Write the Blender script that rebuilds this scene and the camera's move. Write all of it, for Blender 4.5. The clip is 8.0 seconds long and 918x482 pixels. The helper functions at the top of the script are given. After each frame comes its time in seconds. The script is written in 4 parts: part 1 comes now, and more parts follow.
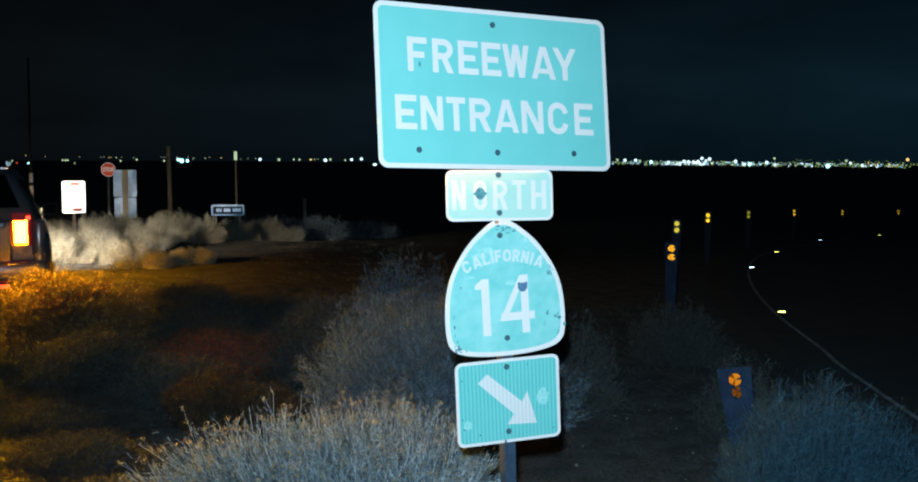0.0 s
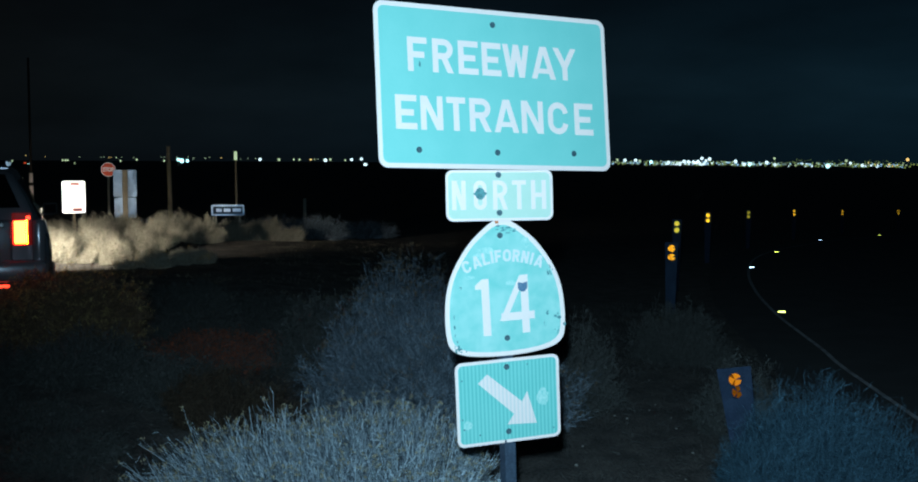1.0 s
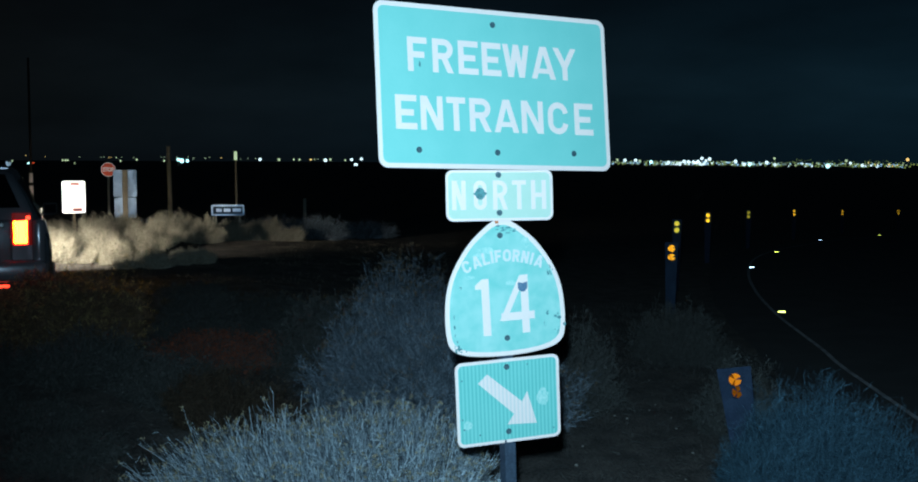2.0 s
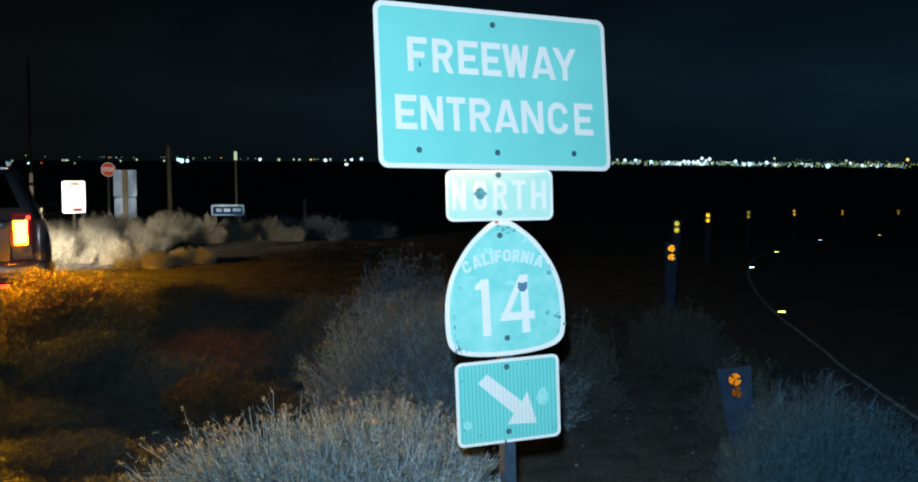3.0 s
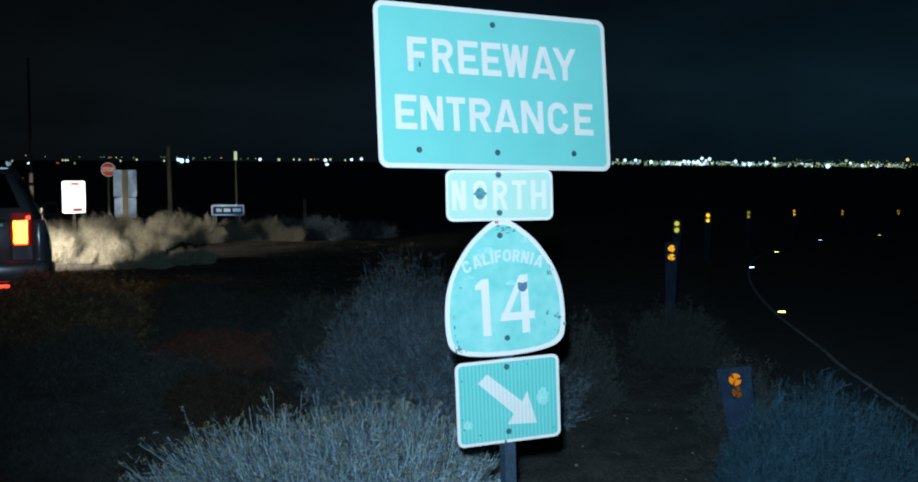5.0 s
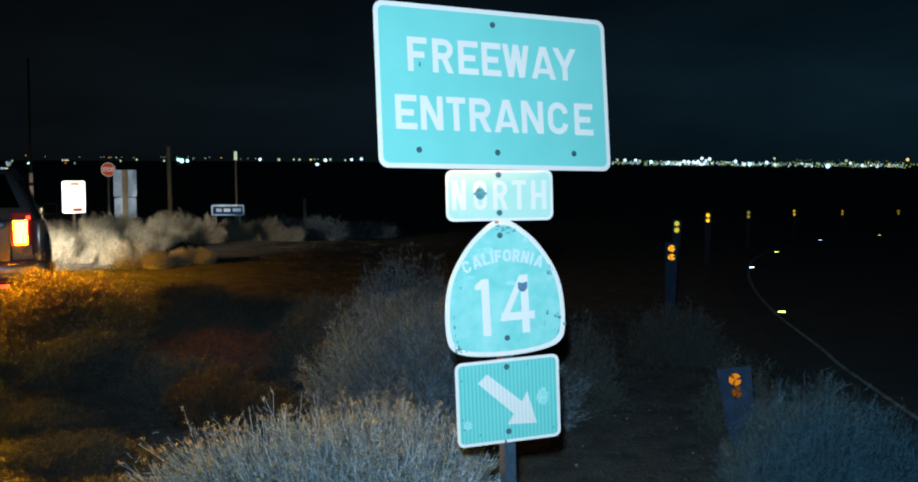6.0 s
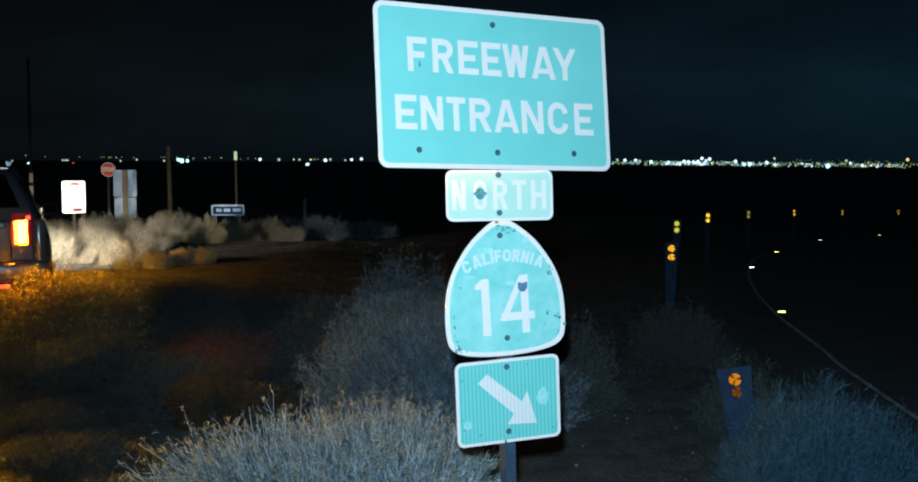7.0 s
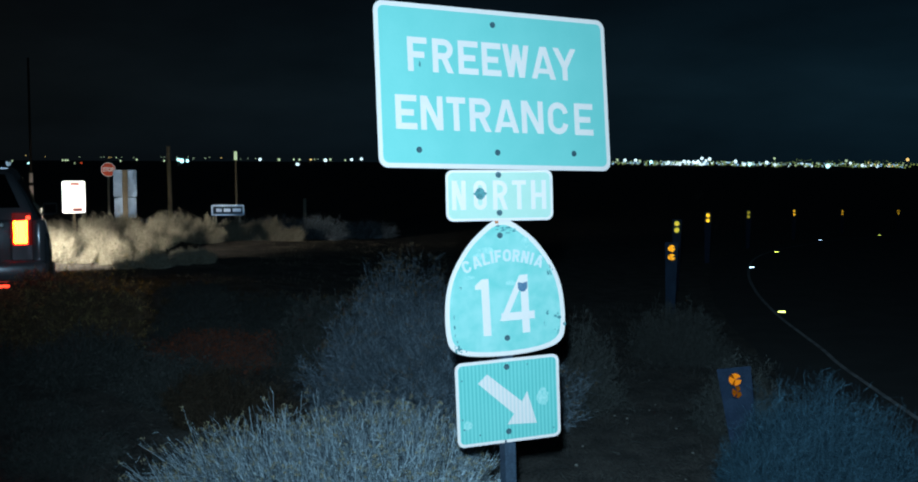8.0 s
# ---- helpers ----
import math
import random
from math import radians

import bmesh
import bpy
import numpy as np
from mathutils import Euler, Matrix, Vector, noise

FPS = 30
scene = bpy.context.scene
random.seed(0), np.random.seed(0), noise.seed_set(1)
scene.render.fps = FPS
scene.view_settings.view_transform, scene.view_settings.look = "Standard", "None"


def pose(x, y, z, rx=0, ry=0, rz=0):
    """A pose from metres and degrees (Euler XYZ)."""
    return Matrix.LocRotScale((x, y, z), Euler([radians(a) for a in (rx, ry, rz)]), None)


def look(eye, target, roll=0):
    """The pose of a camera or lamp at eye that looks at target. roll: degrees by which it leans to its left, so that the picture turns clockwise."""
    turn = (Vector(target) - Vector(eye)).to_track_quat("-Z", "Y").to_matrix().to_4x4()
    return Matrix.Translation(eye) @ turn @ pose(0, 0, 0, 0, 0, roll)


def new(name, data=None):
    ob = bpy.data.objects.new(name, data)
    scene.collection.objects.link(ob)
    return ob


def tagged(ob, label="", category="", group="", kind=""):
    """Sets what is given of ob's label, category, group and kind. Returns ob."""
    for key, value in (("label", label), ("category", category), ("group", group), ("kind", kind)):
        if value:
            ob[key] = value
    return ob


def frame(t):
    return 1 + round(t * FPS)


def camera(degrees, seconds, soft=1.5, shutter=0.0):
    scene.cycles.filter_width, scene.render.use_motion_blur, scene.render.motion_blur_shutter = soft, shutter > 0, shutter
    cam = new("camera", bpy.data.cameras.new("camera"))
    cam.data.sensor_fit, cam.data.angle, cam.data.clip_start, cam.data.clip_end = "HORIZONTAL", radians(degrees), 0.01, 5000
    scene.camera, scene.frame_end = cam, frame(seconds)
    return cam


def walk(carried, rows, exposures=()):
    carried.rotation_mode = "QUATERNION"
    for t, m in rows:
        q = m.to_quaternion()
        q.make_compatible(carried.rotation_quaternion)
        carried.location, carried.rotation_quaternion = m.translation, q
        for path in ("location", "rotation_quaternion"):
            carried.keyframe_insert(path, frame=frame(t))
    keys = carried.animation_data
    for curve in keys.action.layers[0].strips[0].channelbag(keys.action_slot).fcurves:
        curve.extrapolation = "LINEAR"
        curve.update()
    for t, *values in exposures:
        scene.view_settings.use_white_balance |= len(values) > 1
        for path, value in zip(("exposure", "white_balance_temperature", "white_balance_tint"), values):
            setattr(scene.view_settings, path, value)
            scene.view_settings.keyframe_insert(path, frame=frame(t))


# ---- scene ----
EYE = (0.0, 0.0, 2.1)
cam = camera(47.07, 8.0, soft=1.9)
VIEW = look(EYE, (0.0, 10.0, 2.1 - 0.7639), 0.28)
walk(cam, [(0.0, VIEW), (8.0, VIEW)])

# ---- night sky, lamps ----
world = bpy.data.worlds.new("night_sky")
scene.world = world
world.use_nodes = True
wn, wl = world.node_tree.nodes, world.node_tree.links
wn.clear()
w_out = wn.new("ShaderNodeOutputWorld")
w_bg = wn.new("ShaderNodeBackground")
w_tc = wn.new("ShaderNodeTexCoord")
w_sep = wn.new("ShaderNodeSeparateXYZ")
wl.new(w_tc.outputs["Generated"], w_sep.inputs[0])


def sky_ramp(axis, lo, hi, dark, light, peak=None):
    span, ramp = wn.new("ShaderNodeMapRange"), wn.new("ShaderNodeValToRGB")
    span.inputs["From Min"].default_value, span.inputs["From Max"].default_value = lo, hi
    wl.new(w_sep.outputs[axis], span.inputs["Value"])
    wl.new(span.outputs[0], ramp.inputs[0])
    ramp.color_ramp.elements[0].color, ramp.color_ramp.elements[1].color = (*dark, 1), (*light, 1)
    if peak:
        ramp.color_ramp.elements.new(0.4).color = (*peak, 1)
    return ramp.outputs[0]


def sky_product(a, b):
    mix = wn.new("ShaderNodeMix")
    mix.data_type, mix.blend_type = "RGBA", "MULTIPLY"
    mix.inputs["Factor"].default_value = 1.0
    wl.new(a, mix.inputs["A"]), wl.new(b, mix.inputs["B"])
    return mix.outputs["Result"]


# bluer over the lit town, darker overhead, with thin uneven haze
w_haze, w_span, w_stretch = wn.new("ShaderNodeTexNoise"), wn.new("ShaderNodeMapRange"), wn.new("ShaderNodeMapping")
w_stretch.inputs["Scale"].default_value = (5.0, 5.0, 16.0)
w_haze.inputs["Scale"].default_value, w_haze.inputs["Detail"].default_value = 1.3, 5
w_span.inputs["From Min"].default_value, w_span.inputs["From Max"].default_value = 0.3, 0.7
w_span.inputs["To Min"].default_value, w_span.inputs["To Max"].default_value = 0.72, 1.15
wl.new(w_tc.outputs["Generated"], w_stretch.inputs["Vector"])
wl.new(w_stretch.outputs[0], w_haze.inputs["Vector"])
wl.new(w_haze.outputs["Fac"], w_span.inputs["Value"])
w_glow = sky_product(sky_ramp("X", -0.45, 0.50, (0.0032, 0.0042, 0.0048), (0.0030, 0.0114, 0.0190)), sky_ramp("Z", 0.0, 0.16, (0.78, 0.78, 0.80), (0.52, 0.52, 0.54), (1.08, 1.08, 1.06)))
wl.new(sky_product(w_glow, w_span.outputs[0]), w_bg.inputs["Color"])
w_bg.inputs["Strength"].default_value = 1.0
wl.new(w_bg.outputs[0], w_out.inputs["Surface"])

VIDEO_LIGHT = Vector((-0.07, 0.02, 2.36))


def spot(name, eye, target, watts, color, degrees, blend, radius):
    data = bpy.data.lights.new(name, "SPOT")
    data.energy, data.color, data.spot_size, data.spot_blend, data.shadow_soft_size = watts, color, radians(degrees), blend, radius
    ob = new(name, data)
    ob.matrix_world = look(eye, target)
    return ob


# the film crew's cold hand lamp, above the camera
spot("video_light", VIDEO_LIGHT, (0.35, 5.0, 1.92), 1590, (0.48, 0.79, 1.0), 74, 1.0, 0.05)

# ---- materials ----


def mat(name, color, rough=0.6, metal=0.0, color2=None, scale=8.0, fine=60.0, bump=0.15, emit=None, strength=0.0, spec=0.5, coords="Object", relief=0.01):
    m = bpy.data.materials.new(name)
    m.use_nodes = True
    n, l = m.node_tree.nodes, m.node_tree.links
    b = n["Principled BSDF"]
    b.inputs["Roughness"].default_value, b.inputs["Metallic"].default_value = rough, metal
    b.inputs["Specular IOR Level"].default_value = spec
    b.inputs["Base Color"].default_value = (*color, 1)
    if emit:
        b.inputs["Emission Color"].default_value, b.inputs["Emission Strength"].default_value = (*emit, 1), strength
    if color2:
        tc = n.new("ShaderNodeTexCoord")
        big, small, add, ramp, mix = (n.new(k) for k in ("ShaderNodeTexNoise", "ShaderNodeTexNoise", "ShaderNodeMath", "ShaderNodeMapRange", "ShaderNodeMix"))
        big.inputs["Scale"].default_value, small.inputs["Scale"].default_value = scale, fine
        big.inputs["Detail"].default_value, small.inputs["Detail"].default_value = 4, 3
        l.new(tc.outputs[coords], big.inputs["Vector"]), l.new(tc.outputs[coords], small.inputs["Vector"])
        add.operation = "ADD"
        l.new(big.outputs["Fac"], add.inputs[0]), l.new(small.outputs["Fac"], add.inputs[1])
        ramp.inputs["From Min"].default_value, ramp.inputs["From Max"].default_value = 0.75, 1.25
        l.new(add.outputs[0], ramp.inputs["Value"])
        mix.data_type = "RGBA"
        mix.inputs["A"].default_value, mix.inputs["B"].default_value = (*color, 1), (*color2, 1)
        l.new(ramp.outputs[0], mix.inputs["Factor"])
        l.new(mix.outputs["Result"], b.inputs["Base Color"])
        if bump:
            bn = n.new("ShaderNodeBump")
            bn.inputs["Strength"].default_value, bn.inputs["Distance"].default_value = bump, relief
            l.new(add.outputs[0], bn.inputs["Height"])
            l.new(bn.outputs[0], b.inputs["Normal"])
    return m


def plant_mat(name, color, color2, through_share=0.3, power=1.0):
    """Colour that changes from twig to twig; dry and matt."""
    m = bpy.data.materials.new(name)
    m.use_nodes = True
    n, l = m.node_tree.nodes, m.node_tree.links
    b = n["Principled BSDF"]
    b.inputs["Roughness"].default_value, b.inputs["Specular IOR Level"].default_value = 0.75, 0.25
    g, mix = n.new("ShaderNodeNewGeometry"), n.new("ShaderNodeMix")
    mix.data_type = "RGBA"
    mix.inputs["A"].default_value, mix.inputs["B"].default_value = (*color, 1), (*color2, 1)
    few = n.new("ShaderNodeMath")
    few.operation = "POWER"
    few.inputs[1].default_value = power
    l.new(g.outputs["Random Per Island"], few.inputs[0])
    l.new(few.outputs[0], mix.inputs["Factor"])
    l.new(mix.outputs["Result"], b.inputs["Base Color"])
    # thin dry leaves let some light through
    tr, both = n.new("ShaderNodeBsdfTranslucent"), n.new("ShaderNodeMixShader")
    l.new(mix.outputs["Result"], tr.inputs["Color"])
    both.inputs[0].default_value = through_share
    l.new(b.outputs[0], both.inputs[1]), l.new(tr.outputs[0], both.inputs[2])
    l.new(both.outputs[0], n["Material Output"].inputs["Surface"])
    return m


M_DIRT = mat("dry_dirt", (0.024, 0.022, 0.021), 0.95, 0, (0.118, 0.104, 0.092), 3.5, 42, 1.0, relief=0.035)
M_ASPHALT = mat("asphalt", (0.035, 0.035, 0.036), 0.9, 0, (0.06, 0.06, 0.06), 2.0, 180, 0.4)
M_LINE = mat("road_paint", (0.50, 0.51, 0.53), 0.7, 0, (0.16, 0.16, 0.17), 4, 22, 0.2)
M_STONE = mat("pebble_stone", (0.14, 0.13, 0.12), 0.9, 0, (0.26, 0.25, 0.23), 9, 60, 0.3)
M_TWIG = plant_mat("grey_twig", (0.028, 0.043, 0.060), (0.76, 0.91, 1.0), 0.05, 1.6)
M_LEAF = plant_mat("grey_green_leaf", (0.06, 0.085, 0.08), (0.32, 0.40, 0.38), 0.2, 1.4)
M_HEAD = plant_mat("dry_flower_head", (0.26, 0.22, 0.13), (0.48, 0.42, 0.28))
M_FALLOFF_TWIG = plant_mat("falloff_twig", (0.035, 0.05, 0.065), (0.40, 0.50, 0.60), 0.06, 1.6)
M_FALLOFF_LEAF = plant_mat("falloff_leaf", (0.07, 0.095, 0.11), (0.20, 0.255, 0.29))
M_DHEAD = plant_mat("brown_flower_head", (0.20, 0.13, 0.07), (0.32, 0.22, 0.12))
M_TAIL_GLOW_LEAF = plant_mat("tail_glow_leaf", (0.20, 0.050, 0.026), (0.38, 0.11, 0.055))
M_OLIVE_TWIG = plant_mat("olive_twig", (0.055, 0.036, 0.026), (0.20, 0.13, 0.085), 0.08)
M_OLIVE_LEAF = plant_mat("olive_leaf", (0.10, 0.070, 0.036), (0.29, 0.205, 0.10))
M_OLIVE_HEAD = plant_mat("golden_flower_head", (0.34, 0.24, 0.09), (0.52, 0.38, 0.16))
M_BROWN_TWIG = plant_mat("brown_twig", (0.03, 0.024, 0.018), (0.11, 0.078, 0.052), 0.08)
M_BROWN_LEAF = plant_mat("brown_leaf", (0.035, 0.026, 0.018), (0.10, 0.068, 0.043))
M_HEADLIT_TWIG = plant_mat("headlit_cream_twig", (0.16, 0.15, 0.115), (0.56, 0.53, 0.44), 0.08)
M_HEADLIT_LEAF = plant_mat("headlit_cream_leaf", (0.20, 0.19, 0.14), (0.52, 0.49, 0.40))
M_SHADE_TWIG = plant_mat("shade_toned_twig", (0.036, 0.038, 0.036), (0.125, 0.128, 0.122), 0.08)
M_SHADE_LEAF = plant_mat("shade_toned_leaf", (0.036, 0.039, 0.035), (0.100, 0.108, 0.098))
M_DIMMED_TWIG = plant_mat("dimmed_bluish_twig", (0.008, 0.024, 0.036), (0.105, 0.24, 0.335), 0.06, 2.0)
M_DIMMED_LEAF = plant_mat("dimmed_bluish_leaf", (0.010, 0.030, 0.040), (0.052, 0.115, 0.15))
M_STRAW = plant_mat("straw", (0.22, 0.19, 0.13), (0.36, 0.32, 0.23))
M_LITTER = plant_mat("dull_grass", (0.03, 0.032, 0.032), (0.12, 0.122, 0.115))
M_SIGN_W = mat("white_sheeting", (0.96, 0.79, 0.73), 0.5, 0, (0.89, 0.74, 0.69), 6, 200, 0.03)
M_SIGN_G = mat("green_sheeting", (0.20, 0.60, 0.54), 0.5, 0, (0.24, 0.64, 0.58), 5, 220, 0.03)
M_SIGN_N = mat("pale_green_sheeting", (0.49, 0.68, 0.55), 0.5, 0, (0.57, 0.72, 0.61), 7, 160, 0.03)
M_SIGN_R = mat("ribbed_green_sheeting", (0.20, 0.61, 0.55), 0.5, 0, (0.24, 0.65, 0.59), 5, 220, 0.03)
M_FADED = mat("faded_white_sheeting", (0.64, 0.72, 0.69), 0.55, 0, (0.80, 0.75, 0.73), 30, 120, 0.03)
M_SHIELD = mat("mottled_green_sheeting", (0.19, 0.59, 0.53), 0.5, 0, (0.36, 0.69, 0.63), 4.5, 14, 0.05)
M_PALE = mat("worn_white_sheeting", (0.24, 0.63, 0.57), 0.55, 0, (0.50, 0.76, 0.70), 22, 90, 0.03)
M_RETRO_W = mat("white_beaded_sheeting", (0.85, 0.85, 0.85), 0.30, 0.7, (0.78, 0.78, 0.78), 8, 150, 0.0)
M_RETRO_R = mat("red_beaded_sheeting", (0.75, 0.10, 0.04), 0.30, 0.7, (0.65, 0.08, 0.04), 8, 150, 0.0)
M_RED_INK = mat("red_ink", (0.70, 0.22, 0.22), 0.6)
M_BOLT = mat("weathered_bolt", (0.09, 0.19, 0.22), 0.5, 0.3, (0.04, 0.09, 0.11), 40, 200, 0.2)
M_GRIME = mat("dark_scuff", (0.05, 0.15, 0.17), 0.8, 0, (0.12, 0.36, 0.36), 30, 150, 0.2)
M_ORANGE_GLINT = mat("orange_glint", (0.75, 0.24, 0.08), 0.8, 0, (0.55, 0.15, 0.05), 40, 200, 0.2)
M_STICKER = mat("blue_sticker", (0.06, 0.14, 0.24), 0.6, 0, (0.12, 0.22, 0.32), 40, 200, 0.1)
M_STEEL_POST = mat("painted_post", (0.055, 0.085, 0.125), 0.7, 0.0, (0.03, 0.045, 0.07), 9, 90, 0.3, spec=0.2)
M_WOOD = mat("weathered_wood", (0.34, 0.27, 0.18), 0.85, 0, (0.50, 0.42, 0.30), 3, 50, 0.5)
M_CREOSOTE = mat("creosoted_wood", (0.03, 0.022, 0.018), 0.9, 0, (0.055, 0.04, 0.03), 3, 50, 0.5)
M_GALV = mat("galvanised_sheet", (0.40, 0.52, 0.68), 0.34, 0.75, (0.24, 0.33, 0.48), 1.3, 3.5, 0.5, relief=0.04)
M_GALV_POST = mat("galvanised_post", (0.55, 0.52, 0.44), 0.6, 0.2, (0.40, 0.37, 0.31), 6, 60, 0.2)
M_PANEL = mat("delineator_plastic", (0.024, 0.040, 0.070), 0.9, 0, (0.014, 0.024, 0.045), 12, 90, 0.2, spec=0.08)
M_AMBER_REFL = mat("amber_prism_reflector", (1.0, 0.28, 0.010), 0.40, 1.0)
M_AMBER_FAR = mat("clean_amber_reflector", (1.0, 0.36, 0.015), 0.29, 1.0)
M_AMBER_DULL = mat("dusty_amber_reflector", (0.90, 0.24, 0.010), 0.68, 1.0)
M_AMBER_YELLOW = mat("yellowish_prism_reflector", (1.0, 0.58, 0.05), 0.41, 1.0)
M_YEL_REFL = mat("yellow_prism_reflector", (1.0, 0.80, 0.12), 0.26, 1.0)
M_WHT_REFL = mat("clear_prism_reflector", (0.9, 0.95, 1.0), 0.26, 1.0)
M_CERAMIC = mat("marker_plastic", (0.45, 0.42, 0.30), 0.5, 0, (0.3, 0.28, 0.2), 30, 120, 0.1)
M_PAINT = mat("silver_car_paint", (0.30, 0.29, 0.32), 0.24, 0.55, (0.25, 0.245, 0.27), 3, 300, 0.02)
M_BLACK = mat("black_plastic", (0.02, 0.02, 0.021), 0.55, 0, (0.035, 0.035, 0.036), 20, 200, 0.1)
M_GLASS = mat("tinted_glass", (0.006, 0.006, 0.008), 0.04, 0.0)
M_RUBBER = mat("tyre_rubber", (0.018, 0.018, 0.018), 0.85, 0, (0.03, 0.03, 0.03), 20, 120, 0.3)
M_ALLOY = mat("alloy_rim", (0.5, 0.5, 0.52), 0.3, 0.9)
M_CHROME = mat("chrome_trim", (0.8, 0.8, 0.82), 0.12, 1.0)
M_RED_LENS = mat("red_lens", (0.10, 0.004, 0.003), 0.12, 0, emit=(1.0, 0.020, 0.008), strength=0.09)
M_AMBER_GLOW = mat("lit_amber_bulb", (0.8, 0.4, 0.05), 0.3, emit=(1.0, 0.44, 0.00005), strength=15000.0)
M_RED_GLOW = mat("lit_red_bulb", (0.6, 0.04, 0.02), 0.3, emit=(1.0, 0.022, 0.003), strength=110.0)
M_RED_SMALL = mat("lit_red_marker", (0.6, 0.03, 0.02), 0.3, emit=(1.0, 0.05, 0.02), strength=4.0)
M_RED_RIM = mat("glowing_red_rim", (0.4, 0.01, 0.008), 0.2, emit=(1.0, 0.016, 0.006), strength=1.1)
M_HEADLAMP = mat("headlamp_lens", (0.8, 0.8, 0.78), 0.1, emit=(1.0, 0.95, 0.85), strength=8.0)
M_FAR_WHITE = mat("white_lamp_glow", (0.8, 0.8, 0.8), 0.5, emit=(0.66, 0.90, 1.0), strength=1.5)
M_FAR_CYAN = mat("cyan_lamp_glow", (0.8, 0.8, 0.8), 0.5, emit=(0.45, 0.95, 1.0), strength=2.4)
M_FAR_GREEN = mat("greenish_lamp_glow", (0.8, 0.8, 0.8), 0.5, emit=(0.62, 0.85, 0.50), strength=0.7)
M_FAR_AMBER = mat("sodium_lamp_glow", (0.8, 0.6, 0.3), 0.5, emit=(1.0, 0.68, 0.22), strength=1.1)
M_FAR_RED = mat("far_red_glow", (0.6, 0.1, 0.05), 0.5, emit=(1.0, 0.12, 0.04), strength=0.5)
M_FAR_DIM = mat("dim_town_glow", (0.6, 0.6, 0.5), 0.5, emit=(0.55, 0.80, 0.20), strength=0.24)
M_FAR_BLUE = mat("bluish_lamp_glow", (0.8, 0.8, 0.8), 0.5, emit=(0.35, 0.68, 1.0), strength=0.8)
for m_ in (M_AMBER_GLOW, M_RED_GLOW):
    m_.cycles.emission_sampling = "FRONT_BACK"
for m_ in (M_FAR_WHITE, M_FAR_CYAN, M_FAR_GREEN, M_FAR_AMBER, M_FAR_RED, M_FAR_DIM, M_FAR_BLUE):
    m_.cycles.emission_sampling = "NONE"

# fine vertical ribs of the arrow plate's sheeting
M_ARROW = mat("ribbed_white_sheeting", (0.96, 0.79, 0.73), 0.5, 0, (0.89, 0.74, 0.69), 6, 200, 0.03)


def add_ribs(m, dark):
    n, l = m.node_tree.nodes, m.node_tree.links
    b = n["Principled BSDF"]
    wave, tc, mix = n.new("ShaderNodeTexWave"), n.new("ShaderNodeTexCoord"), n.new("ShaderNodeMix")
    wave.inputs["Scale"].default_value = 16.5
    mix.data_type, mix.blend_type = "RGBA", "MULTIPLY"
    mix.inputs["B"].default_value = (*dark, 1)
    l.new(tc.outputs["Object"], wave.inputs["Vector"])
    plain = b.inputs["Base Color"].links[0].from_socket
    l.new(plain, mix.inputs["A"]), l.new(wave.outputs["Fac"], mix.inputs["Factor"])
    l.new(mix.outputs["Result"], b.inputs["Base Color"])


add_ribs(M_SIGN_R, (0.55, 0.80, 0.80))
add_ribs(M_ARROW, (0.78, 0.88, 0.90))

# ---- mesh helpers ----


def empty(name, m=None):
    ob = new(name)
    ob.empty_display_size = 0.2
    if m is not None:
        ob.matrix_basis = m
    return ob


def part(name, bm, material, parent=None, label="", smooth=False):
    me = bpy.data.meshes.new(name)
    if smooth:
        for f in bm.faces:
            f.smooth = True
    bm.to_mesh(me)
    bm.free()
    me.materials.append(material)
    ob = new(name, me)
    ob.parent = parent
    if label:
        ob["label"] = label
    return ob


def part_np(name, verts, faces, material, parent=None, label=""):
    me = bpy.data.meshes.new(name)
    me.from_pydata(verts, [], faces)
    me.materials.append(material)
    ob = new(name, me)
    ob.parent = parent
    if label:
        ob["label"] = label
    return ob


def add_box(bm, cx, cy, cz, sx, sy, sz, m=None, bevel=0.0):
    r = bmesh.ops.create_cube(bm, size=1.0)
    vs = r["verts"]
    t = Matrix.Translation((cx, cy, cz)) @ Matrix.Diagonal((sx, sy, sz, 1))
    bmesh.ops.transform(bm, matrix=(m @ t) if m else t, verts=vs)
    if bevel:
        es = list({e for v in vs for e in v.link_edges})
        bmesh.ops.bevel(bm, geom=es, offset=bevel, segments=2, affect="EDGES", profile=0.5)


def box(cx, cy, cz, sx, sy, sz, bevel=0.0):
    bm = bmesh.new()
    add_box(bm, cx, cy, cz, sx, sy, sz, None, bevel)
    return bm


def add_tube(bm, a, b, r0, r1=None, sides=10):
    a, b = Vector(a), Vector(b)
    d = b - a
    m = Matrix.Translation((a + b) / 2) @ d.to_track_quat("Z", "Y").to_matrix().to_4x4()
    bmesh.ops.create_cone(bm, cap_ends=True, segments=sides, radius1=r0, radius2=r0 if r1 is None else r1, depth=d.length, matrix=m)


def tube(a, b, r0, r1=None, sides=10):
    bm = bmesh.new()
    add_tube(bm, a, b, r0, r1, sides)
    return bm


